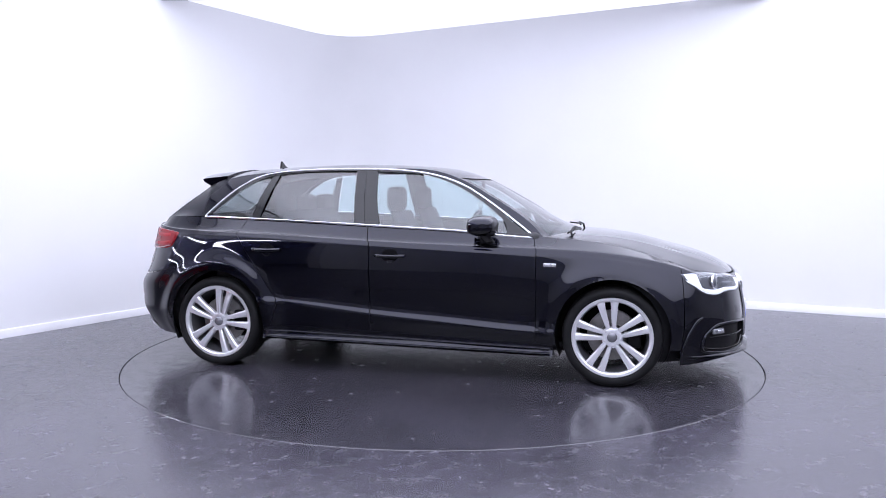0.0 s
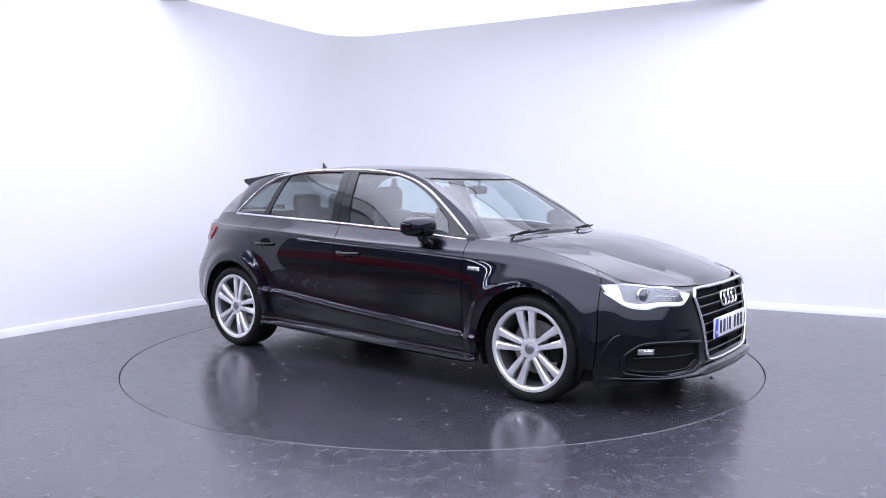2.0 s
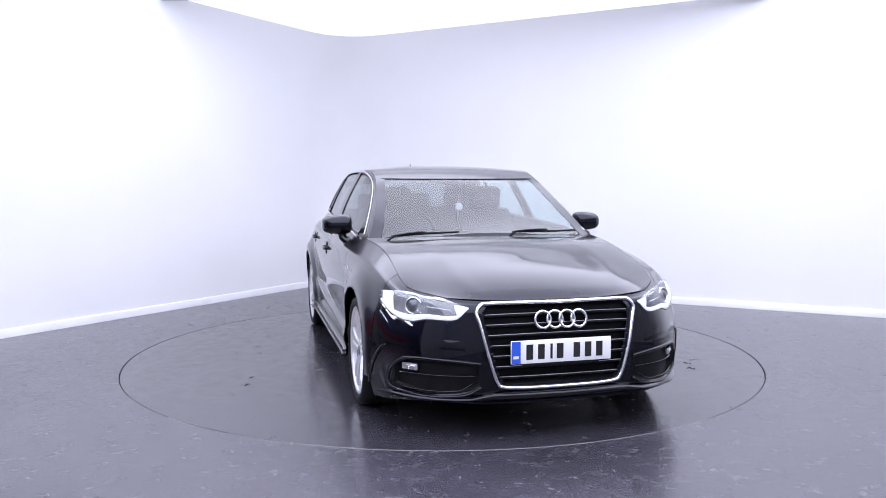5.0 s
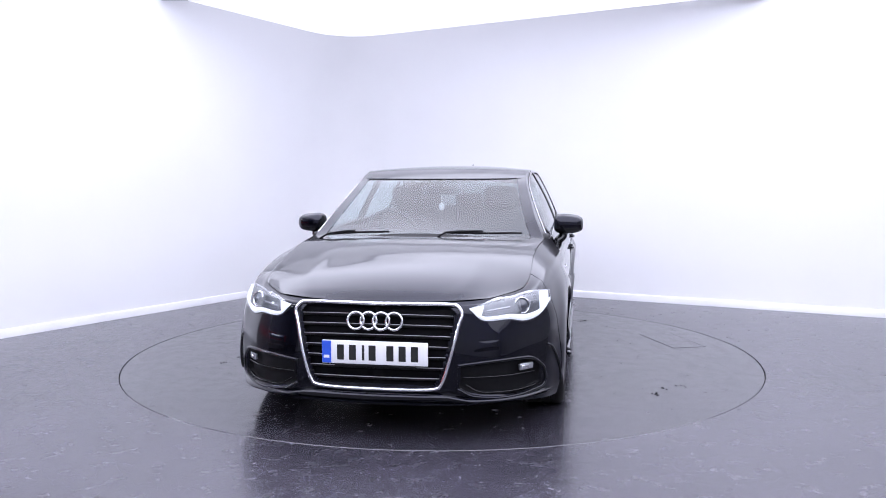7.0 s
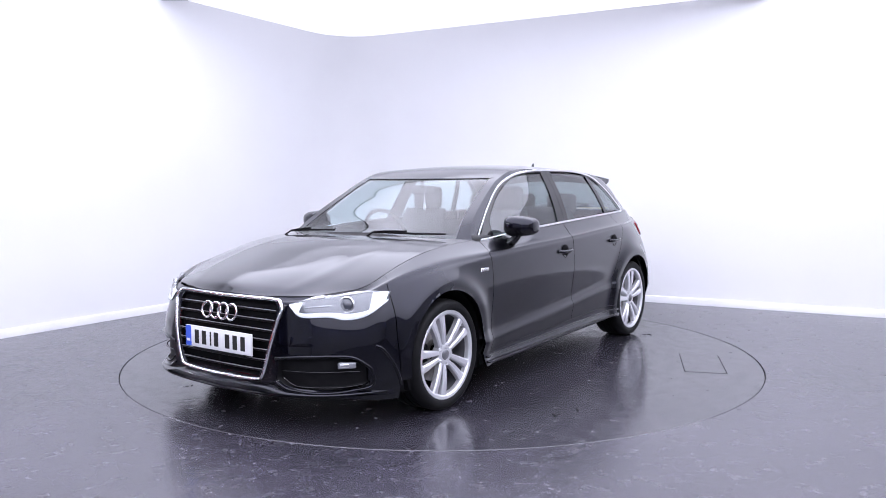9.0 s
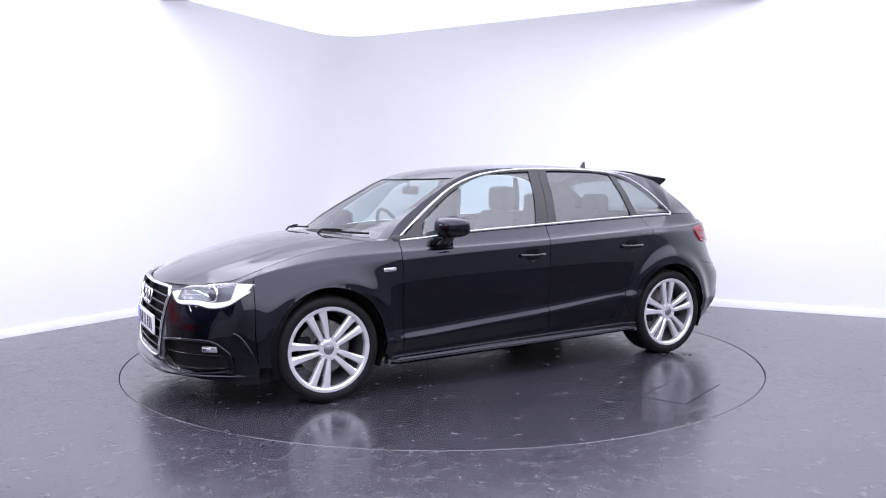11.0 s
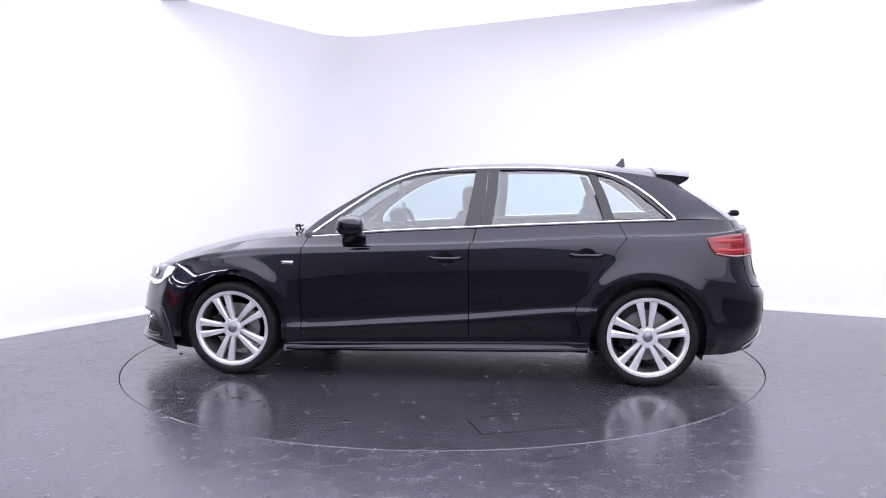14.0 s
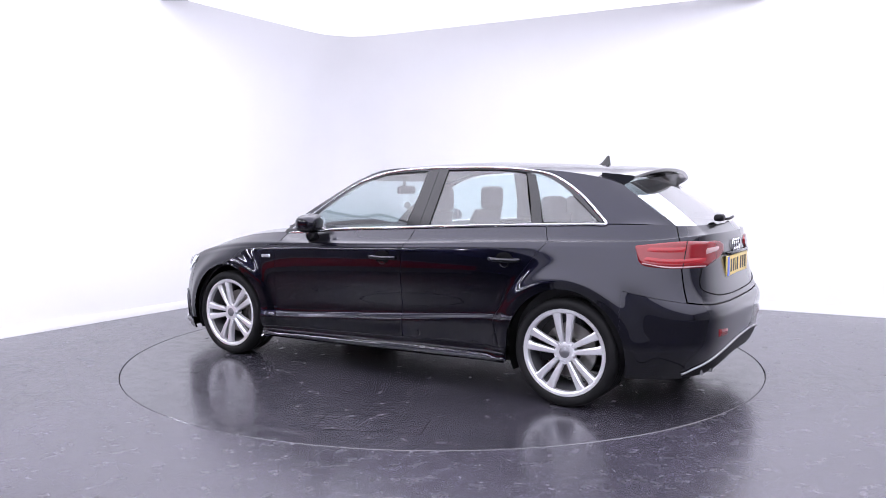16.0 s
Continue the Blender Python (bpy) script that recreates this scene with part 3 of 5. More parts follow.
# upper body: belt (from the skin) and cant rail, paired point by point from the screen pillar to the tail
RAIL = [(0.828, 0.736, 0.900), (0.690, 0.678, 1.022), (0.463, 0.622, 1.161), (0.239, 0.585, 1.277), (-0.013, 0.584, 1.338), (-0.497, 0.586, 1.336), (-0.898, 0.595, 1.332), (-1.200, 0.586, 1.312), (-1.380, 0.575, 1.288), (-1.500, 0.562, 1.262), (-1.585, 0.548, 1.232)]
BELT = [(.80, .770, .886), (.56, .774, .912), (.30, .777, .936), (.05, .777, .952), (-.25, .775, .965), (-.60, .767, .981), (-.95, .754, .995), (-1.25, .735, 1.008), (-1.52, .705, 1.015), (-1.74, .662, 1.016), (-1.90, .590, 1.008)]
CROWN = [(1.001, 0.000, 0.917), (0.786, 0.000, 1.014), (0.540, 0.000, 1.153), (0.325, 0.000, 1.271), (0.050, 0.000, 1.353), (-0.501, 0.000, 1.384), (-0.901, 0.000, 1.374), (-1.200, 0.000, 1.362), (-1.400, 0.000, 1.347), (-1.530, 0.000, 1.332), (-1.640, 0.000, 1.308)]


def side_skin(u, w):
    """Glasshouse side: u along the pairs 0..10, w from belt (0) to rail (1)."""
    k = 1 + 10 * 12
    B, R = spline(BELT, k), spline(RAIL, k)
    i = np.clip(np.asarray(u, float) * 12, 0, k - 1)
    lo = np.minimum(i.astype(int), k - 2)
    f = (i - lo)[..., None]
    b, r = B[lo] * (1 - f) + B[lo + 1] * f, R[lo] * (1 - f) + R[lo + 1] * f
    w = np.asarray(w, float)[..., None]
    p = b * (1 - w) + r * w
    p[..., 1] += (0.10 * np.linalg.norm(r - b, axis=-1) * (w[..., 0] * (1 - w[..., 0])))
    return p


def build_side_table():
    uu, ww = np.meshgrid(np.linspace(0, 10, 121), np.linspace(-0.05, 1.05, 23), indexing="ij")
    P = side_skin(uu, ww)
    return P.reshape(-1, 3)


SIDE_PTS = build_side_table()


def side_y(x, z):
    """Half-width of the glasshouse side at x, z, from the nearest points of its surface."""
    d = (SIDE_PTS[:, 0] - x) ** 2 + (SIDE_PTS[:, 2] - z) ** 2
    k = np.argpartition(d, 5)[:6]
    A = np.c_[np.ones(6), SIDE_PTS[k, 0] - x, SIDE_PTS[k, 2] - z]
    sol, *_ = np.linalg.lstsq(np.vstack([A, 1e-3 * np.eye(3)[1:]]), np.r_[SIDE_PTS[k, 1], 0, 0], rcond=None)
    return float(sol[0])


def side_panel(low, high, n, m, proud=0.0):
    """A ruled sheet between two (x, z) lines, laid on the glasshouse side."""
    a, b = spline(low, n), spline(high, n)
    rows = []
    for t in np.linspace(0, 1, m):
        q = a * (1 - t) + b * t
        rows.append([(x, side_y(x, z) + proud, z) for x, z in q])
    bm = bmesh.new()
    grid(bm, rows)
    bmesh.ops.remove_doubles(bm, verts=bm.verts, dist=1e-5)
    for _ in range(2):
        bmesh.ops.smooth_vert(bm, verts=[w for w in bm.verts if not w.is_boundary], factor=0.5, use_axis_x=False, use_axis_y=True, use_axis_z=False)
    return bm


def top_skin(u, w):
    """Screen, roof and rear: w from rail (0) to the centre line (1)."""
    k = 1 + 10 * 12
    R, C = spline(RAIL, k), spline(CROWN, k)
    i = np.clip(np.asarray(u, float) * 12, 0, k - 1)
    lo = np.minimum(i.astype(int), k - 2)
    f = (i - lo)[..., None]
    r, c = R[lo] * (1 - f) + R[lo + 1] * f, C[lo] * (1 - f) + C[lo + 1] * f
    w = np.asarray(w, float)[..., None]
    g = np.sin(w * math.pi / 2)
    p = r + (c - r) * np.concatenate([g * 0 + 1 - (1 - w) ** 1.95, w, 1 - (1 - w) ** 2.5], axis=-1)
    return p


def top_panel(u0, u1, w0, n, m, lift=0.0):
    bm = bmesh.new()
    uu, ww = np.meshgrid(np.linspace(u0, u1, n), np.linspace(w0, 1, m), indexing="ij")
    P = top_skin(uu, ww)
    P[..., 2] += lift
    grid(bm, P)
    return both(bm)


# ---------------------------------------------------------------- wheels
TYRE_R, RIM_R = 0.305, 0.240


SPOKE_TURN = {(1, 1): 20, (1, -1): 8, (-1, 1): 2, (-1, -1): -13}   # how each wheel came to rest


def build_wheel(parent, x, side):
    """Alloy with five twin spokes; the outer face looks along +y before it is turned to its side."""
    bm = bmesh.new()
    lathe(bm, [(.030, -.002), (.045, .000), (.058, -.006), (.062, -.020), (.060, -.05), (.02, -.05)], 40)
    wheel = part("wheel", bm, M_ALLOY, parent, "silver alloy wheel with five twin spokes")
    sharp(wheel, 35)
    spoke_mesh = None
    turn = SPOKE_TURN[(1 if x > 0 else -1, side)]
    for k in range(5):
        for lean in (-1, 1):
            if spoke_mesh is None or lean == -1 and k == 0:
                spoke_mesh = {}
                for ln in (-1, 1):
                    bm = bmesh.new()
                    rows = []
                    for t in np.linspace(0, 1, 12):
                        r = .040 + (RIM_R - .016 - .040) * t
                        half = .0120 + .0115 * t + .005 * max(0, t - .85) / .15
                        mid = ln * (.0150 + .0290 * t)
                        top = -.006 + .006 * math.sin(t * math.pi) + .012 * t
                        sec = [(mid - half, top - .034), (mid - half, top - .007), (mid - half * .6, top), (mid + half * .6, top), (mid + half, top - .007), (mid + half, top - .034), (mid - half, top - .034)]
                        rows.append([(a, d, r) for a, d in sec])
                    grid(bm, rows)
                    spoke_mesh[ln] = mesh("spoke", bm, M_ALLOY)
                    spoke_mesh[ln].set_sharp_from_angle(angle=radians(35))
            sp = new("spoke", spoke_mesh[lean])
            sp.parent = wheel
            sp.matrix_basis = Matrix.Rotation(k * math.tau / 5 + radians(turn), 4, "Y")
    wheel.matrix_basis = pose(x, side * 0.866, AXLE_Z, 0, 0, 0 if side > 0 else 180)
    bm = bmesh.new()
    lathe(bm, [(RIM_R - .022, -.020), (RIM_R - .020, .004), (RIM_R - .012, .012), (RIM_R + .003, .014), (RIM_R + .006, .010), (RIM_R + .004, .000), (RIM_R - .004, -.004)], 72)
    sharp(part("rim", bm, [M_ALLOY], wheel), 35)
    # barrel apart from the rim, so that its shade can be painted in
    bm = bmesh.new()
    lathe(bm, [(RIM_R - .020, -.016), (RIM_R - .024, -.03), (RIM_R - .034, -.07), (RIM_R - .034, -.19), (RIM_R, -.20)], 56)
    part("rim_barrel", bm, M_BARREL, wheel, "inner rim barrel with shade painted in")
    bm = bmesh.new()
    prof = [(RIM_R + .002, .008), (RIM_R + .010, .016), (RIM_R + .022, .020), (TYRE_R - .026, .021), (TYRE_R - .012, .013), (TYRE_R - .003, -.002), (TYRE_R, -.02)]
    for g in (-.05, -.095, -.14):
        prof += [(TYRE_R, g + .006), (TYRE_R - .006, g + .004), (TYRE_R - .006, g - .004), (TYRE_R, g - .006)]
    prof += [(TYRE_R, -.175), (TYRE_R - .004, -.19), (TYRE_R - .014, -.203), (RIM_R + .01, -.205)]
    lathe(bm, prof, 96)
    sharp(part("tyre", bm, M_RUBBER, wheel, "black low-profile tyre"), 40)
    bm = bmesh.new()
    lathe(bm, [(.0005, .006), (.026, .004), (.0305, -.001), (.031, -.012)], 32)
    cap = part("hub_cap", bm, M_ALLOY_IN, wheel, "grey hub cap")
    for k in range(5):
        bm = bmesh.new()
        a = k * math.tau / 5 + math.pi / 2 + math.pi / 5 - radians(turn)
        lathe(bm, [(.0005, -.004), (.007, -.004), (.0085, -.007), (.0085, -.012), (.0145, -.012), (.0150, -.004), (.0165, -.006), (.0165, -.02)], 14)
        bmesh.ops.translate(bm, verts=bm.verts, vec=(.050 * math.cos(a), .004, .050 * math.sin(a)))
        part("wheel_bolt", bm, M_ALLOY, wheel)
    bm = bmesh.new()
    lathe(bm, [(.05, -.075), (.075, -.062), (.078, -.085), (.155, -.085), (.156, -.110), (.05, -.110)], 48)
    sharp(part("brake_disc", bm, M_DISC, wheel, "grey iron brake disc"), 30)
    bm = bmesh.new()
    box(bm, .085 * side, .17 * side, -.135, -.055, -.07, .07, .012)
    part("brake_caliper", bm, M_PLASTIC, wheel)
    return wheel


# ---------------------------------------------------------------- car
GRILLE_Z, GRILLE_HALF = (.25, .29, .33, .44, .56, .62, .645), (.290, .325, .343, .370, .398, .408, .385)
INTAKE_Y = (.40, .46, .50, .605, .70, .765, .79)
INTAKE_LOW, INTAKE_TOP = (.262, .228, .220, .212, .212, .225, .245), (.368, .376, .382, .388, .388, .372, .320)


def in_opening(c):
    """Whether a place on the nose lies in the grille's or a lower intake's opening."""
    if .262 < c.z < .650 and c.y < np.interp(c.z, GRILLE_Z, GRILLE_HALF) - .010:
        return True
    return c.x > 1.78 and .41 < c.y < .785 and np.interp(c.y, INTAKE_Y, INTAKE_LOW) + .004 < c.z < np.interp(c.y, INTAKE_Y, INTAKE_TOP) - .004


def build_car():
    car = new("hatchback_car", None)
    tagged(car, "glossy black five-door hatchback with silver alloy wheels on the turntable", "car")
    DOOR_A = lambda v: station(.790 - .014 * max(0, (v - 6.2)), v)          # front edge of the front door
    DOOR_B = lambda v: station(-.288 - .040 * max(0, (v - 5.6)) / 2.4, v)   # between the doors
    REAR_X = [-1.02, -.985, -.94, -.955, -1.06, -1.165, -1.250, -1.245, -1.205]
    DOOR_C = lambda v: station(float(np.interp(v, range(9), REAR_X)), v)    # rear edge of the rear door, round the wheel
    g = 0.0045
    shift = lambda f, d: (lambda v: f(v) + d)

    # ---- body shell under the panels, dark
    bm = panel(0.0, 15.0, 0.0, 8.0, 120, 30, True)
    for w in bm.verts:
        k = Vector((w.co.x * .97, w.co.y * .955, .55 + (w.co.z - .55) * .97))
        w.co = k
    part("inner_shell", both(bm), M_PLASTIC, car, "matt black inner shell")

    # ---- panels
    pair("front_wing", returned(panel(4.90, shift(DOOR_A, -g), 1.12, 8.0, 90, 64)), M_PAINT, car)
    pair("front_door", returned(panel(shift(DOOR_A, g), shift(DOOR_B, -g), 1.12, 8.0, 60, 60, False)), M_PAINT, car)
    pair("rear_door", returned(panel(shift(DOOR_B, g), shift(DOOR_C, -g), 1.12, 8.0, 60, 60)), M_PAINT, car)
    step = (8.0 - 1.12) / 69
    pair("rear_wing", returned(panel(shift(DOOR_C, g), 13.02, 1.12, 8.0, 130, 70, True, 0.0, lambda x, j: j <= 34 and x < -1.70)), M_PAINT, car)
    pair("sill", returned(panel(lambda v: station(.90, v), lambda v: station(-1.03, v), 0.0, 1.10, 80, 14)), M_PAINT, car)
    fb = panel(0.0, 4.88, 0.0, 7.96, 130, 120)
    cut = [f for f in fb.faces if in_opening(f.calc_center_median())]
    bmesh.ops.delete(fb, geom=cut, context="FACES")
    fb = returned(fb)
    sharp(part("front_bumper", both(fb), M_PAINT, car), 40)
    rb = returned(panel(lambda v: station(-1.685, v), 15.0, 0.0, 1.12 + 34 * step - .02, 90, 60, True, 0.003))
    sharp(part("rear_bumper", both(rb), M_PAINT, car), 40)
    tg = returned(panel(13.06, 15.0, 4.56, 8.0, 40, 40, False))
    tail = part("tailgate", both(tg), M_PAINT, car)
    sharp(tail, 40)

    # ---- bonnet
    rows = []
    bm = bmesh.new()
    side = np.array([skin(s, 8.03)[0] for s in np.linspace(2.3, 7.25, 44)])
    # centre line of the bonnet from its rear edge to the nose
    cx = spline([(0.985, 0.919), (1.175, 0.910), (1.385, 0.885), (1.596, 0.835), (1.807, 0.778), (1.950, 0.719), (2.028, 0.664)], 44)[::-1]
    for i in range(44):
        e, c = side[i] + np.array((0, -.004, .001)), np.array((cx[i][0], 0, cx[i][1]))
        row = []
        for t in np.linspace(0, 1, 30):
            p = e + (c - e) * np.array((t, t, t))
            p[0] = e[0] + (c[0] - e[0]) * (1 - (1 - t) ** 2)
            p[2] = e[2] + (c[2] - e[2]) * (1 - (1 - t) ** 2.2)
            p[2] += .0035 * math.exp(-((t - .36) / .07) ** 2) * math.sin(math.pi * (43 - i) / 43)
            row.append(p)
        rows.append(row)
    grid(bm, rows)
    bonnet = part("bonnet", both(returned(bm, .01)), M_PAINT, car)
    sharp(bonnet, 40)

    # ---- glasshouse
    pair("mirror_corner_panel", side_panel([(.745, .900), (.66, .906), (.60, .914)], [(.742, .902), (.66, .965), (.60, .985)], 10, 6), M_PIANO, car, "gloss black corner panel")
    glasses = (
        ("front_window", [(.60, .922), (.30, .945), (0.0, .960), (-.255, .972)], [(.55, 1.015), (.30, 1.185), (.05, 1.285), (-.315, 1.310)]),
        ("rear_window", [(-.420, .980), (-.70, .993), (-.95, 1.003), (-1.112, 1.010)], [(-.455, 1.315), (-.70, 1.316), (-.90, 1.308), (-1.015, 1.292)]),
        ("quarter_window", [(-1.185, 1.014), (-1.30, 1.017), (-1.42, 1.020), (-1.505, 1.022)], [(-1.085, 1.280), (-1.15, 1.268), (-1.22, 1.240), (-1.30, 1.190)]),
    )
    for nm, lo, hi in glasses:
        for ob in pair(nm, side_panel(lo, hi, 26, 14, -.006), M_GLASS if nm != "quarter_window" else M_TINT, car, "lightly tinted window glass"):
            ob.visible_shadow = False
    trims = (
        ([(-.250, .970), (-.288, 1.14), (-.310, 1.322)], [(-.3495, .975), (-.3755, 1.14), (-.3895, 1.326)]),
        ([(-.352, .976), (-.378, 1.14), (-.392, 1.326)], [(-.424, .980), (-.446, 1.14), (-.462, 1.326)]),
        ([(-1.118, 1.008), (-1.075, 1.16), (-1.02, 1.30)], [(-1.180, 1.010), (-1.135, 1.16), (-1.075, 1.29)]),
    )
    for lo, hi in trims:
        pair("window_pillar", solid(side_panel(lo, hi, 16, 5, .002), .008), M_PIANO, car, "gloss black window pillar")
    # black surround between glass and bright strip
    ring = [(.60, .920), (.55, 1.020), (.30, 1.195), (.05, 1.293), (-.20, 1.318), (-.50, 1.327), (-.80, 1.324), (-1.02, 1.306), (-1.14, 1.280), (-1.25, 1.228), (-1.36, 1.150), (-1.515, 1.022)]
    outer = [(.735, .900), (.625, .995), (.36, 1.180), (.08, 1.302), (-.20, 1.331), (-.50, 1.338), (-.80, 1.335), (-1.02, 1.318), (-1.16, 1.290), (-1.28, 1.236), (-1.39, 1.154), (-1.54, 1.016)]
    pair("window_surround", side_panel(ring, outer, 70, 4, .001), M_PIANO, car, "gloss black window surround")
    # bright strip round the windows
    chrome = [(.775, .896), (.655, .985), (.47, 1.115), (.29, 1.224), (.10, 1.292), (-.10, 1.324), (-.34, 1.337), (-.63, 1.338), (-.81, 1.334), (-1.0, 1.319), (-1.16, 1.292), (-1.28, 1.240), (-1.40, 1.158), (-1.50, 1.068), (-1.548, 1.020), (-1.53, 1.010), (-1.47, 1.011), (-1.25, 1.004), (-.97, .994), (-.62, .980), (-.33, .967), (-.08, .955), (.28, .937), (.56, .910)]
    c = spline(chrome + chrome[:1], 200)[:-1]
    bm = bmesh.new()
    tube(bm, [(x, side_y(x, z) + .003, z) for x, z in c], .0075, .0042, 8, True, (0, 1, 0))
    pair("window_strip", bm, M_CHROME, car, "polished bright window strip")
    # rail between the strip and the roof
    rail_lo = [(.80, .893), (.655, .990), (.47, 1.120), (.29, 1.229), (.10, 1.297), (-.10, 1.328), (-.34, 1.341), (-.63, 1.342), (-.81, 1.338), (-1.0, 1.323), (-1.16, 1.296), (-1.28, 1.244), (-1.40, 1.162), (-1.50, 1.072), (-1.555, 1.016)]
    bm = bmesh.new()
    lo = spline(rail_lo, 90)
    kk = 1 + 10 * 12
    R = spline(RAIL, kk)
    hi = R[np.linspace(0, kk - 1, 90).astype(int)]
    # beyond the strip's rear corner the pillar closes down to the belt
    rows = []
    for i, (x, z) in enumerate(lo):
        a = np.array((x, side_y(x, z) - .001, z))
        tt = np.linspace(0, 1, 9)
        q = a + (hi[i] - a) * tt[:, None]
        for j in range(1, 8):
            q[j, 1] = max(q[j, 1], min(side_y(q[j, 0], q[j, 2]), q[j, 1] + .02))
        rows.append(q)
    grid(bm, rows)
    bel = spline(BELT, kk)
    x, z = lo[-1]
    last = [np.array(rows[-1][j]) for j in range(9)]
    tailrow = bel[int((kk - 1) * .815):]
    m = len(tailrow)
    rr = []
    for j in range(9):
        end = top_skin(10.0, 0.0) * (j / 8) + tailrow[-1] * (1 - j / 8)
        rr.append([last[j] * (1 - t) + end * t if j else tailrow[int(t * (m - 1))] for t in np.linspace(0, 1, 10)])
    grid(bm, rr)
    bmesh.ops.remove_doubles(bm, verts=bm.verts, dist=1e-4)
    pair("roof_rail", bm, M_PAINT, car, angle=60)

    roof = part("roof", top_panel(3.02, 10.0, 0.0, 70, 26), M_PAINT, car)
    sharp(roof, 50)
    ws = part("windscreen", top_panel(0.06, 2.96, 0.09, 40, 26, -.003), M_SCREEN, car, "clear curved windscreen")
    ws.visible_shadow = False
    bm = bmesh.new()
    uu, ww = np.meshgrid(np.linspace(0, 3.02, 40), np.linspace(0, .10, 6), indexing="ij")
    grid(bm, top_skin(uu, ww))
    pair("windscreen_pillar", bm, M_PAINT, car)
    bm = bmesh.new()
    P = top_skin(np.full(40, 3.0), np.linspace(0.06, 1, 40))
    tube(bm, list(P) + [p * FLIP for p in P[-2::-1]], .0022, .0022, 6)
    part("screen_seal", bm, M_GAP, car)

    bm = bmesh.new()
    P = top_skin(np.full(40, 8.55), np.linspace(0.0, 1, 40)) + np.array((0, 0, .001))
    tube(bm, list(P) + [p * FLIP for p in P[-2::-1]], .003, .002, 6)
    part("roof_seam", bm, M_GAP, car, "dark seam between roof and tailgate")

    # ---- rear screen and spoiler
    bm = bmesh.new()
    rows = []
    for t in np.linspace(0, 1, 24):
        row = []
        for w in np.linspace(0, 1, 16):
            top = np.array((-1.570 - .055 * w, .543 * (1 - w), 1.230 + .050 * w ** .8))
            low = skin(13.0 + 2.0 * w, 8.0)[0]
            p = top * (1 - t) + low * t
            p[0] -= .008 * math.sin(math.pi * t)
            p[2] += .006 * math.sin(math.pi * t)
            row.append(p)
        rows.append(row)
    grid(bm, rows)
    rs = part("rear_screen", both(bm), M_REARSCREEN, car, "dark tinted rear window")
    rs.visible_shadow = False
    bm = bmesh.new()
    rows = []
    for w in np.linspace(-1, 1, 41):
        y = .545 * w
        a = abs(w)
        zc = 1.346 - .052 * a ** 2.4
        root, tip = -1.46, -1.712 + .055 * a ** 2
        sec = [(root, zc + .004), (-1.56, zc - .004), (tip + .01, zc - .014), (tip, zc - .019), (tip + .010, zc - .036), (-1.62, zc - .052), (-1.56, zc - .085), (root, zc - .03)]
        rows.append([(x, y, z) for x, z in sec] + [(sec[0][0], y, sec[0][1])])
    vs = grid(bm, rows)
    bm.faces.new(vs[0][:8]), bm.faces.new(vs[-1][:8])
    bmesh.ops.remove_doubles(bm, verts=bm.verts, dist=1e-5)
    sharp(part("roof_spoiler", bm, M_PAINT, car, "black roof spoiler over the rear window"), 35)

    for ax in (FRONT_AXLE, REAR_AXLE):
        for sd in (1, -1):
            build_wheel(car, ax, sd)
        bm = bmesh.new()
        rows = []
        for a in np.linspace(radians(-25), radians(205), 40):
            rows.append([(ax + (ARCH_F + .004) * math.cos(a), y, AXLE_Z + .012 + (ARCH_F + .004) * math.sin(a)) for y in (.50, .70, .862)])
        vs = grid(bm, rows)
        hub = [bm.verts.new((ax, .50, AXLE_Z))]
        for p, q in zip(vs, vs[1:]):
            bm.faces.new((p[0], q[0], hub[0]))
        pair("wheel_arch_liner", bm, M_PLASTIC, car)
    bm = bmesh.new()
    box(bm, -1.9, 1.9, -.70, .70, .17, .24, .03)
    part("underbody", bm, M_PLASTIC, car)

    # ---- grille
    frame_line = [(2.05, 0, .660), (2.04, .20, .660), (2.02, .340, .655), (2.01, .392, .640), (2.02, .413, .610), (2.05, .402, .560), (2.08, .375, .44), (2.10, .345, .33), (2.10, .325, .280), (2.11, .300, .258), (2.12, .20, .250), (2.12, 0, .249)]
    full = frame_line + [(x, -y, z) for x, y, z in frame_line[-2:0:-1]]
    grille = part("grille", both(skin_sheet([(2.1, 0, .252), (2.1, .15, .252), (2.1, .300, .262), (2.05, .34, .33), (2.05, .385, .5), (2.03, .405, .60)], [(2.05, 0, .658), (2.05, .10, .662), (2.04, .20, .661), (2.04, .28, .660), (2.03, .34, .656), (2.02, .40, .640)], 30, 24, -.028, -.004)), M_GAP, car, "black radiator grille with a bright frame")
    part("grille_frame", skin_tube(full, 160, .0105, .0095, .006, True), M_CHROME, grille, "polished bright grille frame")
    for z in (.612, .560, .508, .455, .403, .351, .299):
        half = float(np.interp(z, (.26, .33, .44, .56, .62), (.310, .340, .368, .395, .400))) - .012
        line = [(2.1, y, z) for y in np.linspace(-half, half, 9)]
        part("grille_slat", skin_tube(line, 30, .012, .006, -.014, False, 6), M_PLASTIC, grille)
        part("slat_edge", skin_tube([(x, y, q + .007) for x, y, q in line], 30, .0022, .0016, -.002, False, 6), M_STEEL, grille, "thin grey slat edge")
    for k in range(4):
        bm = bmesh.new()
        ring = [(2.082 - .002 * (k % 2) - .008 * math.sin(a), -.0945 + .063 * k + .040 * math.cos(a), .578 + .040 * math.sin(a)) for a in np.linspace(0, math.tau, 41)[:-1]]
        tube(bm, ring, .0068, .006, 8, True, (1, 0, 0))
        part("badge_ring", bm, M_CHROME, grille, "bright metal badge ring")
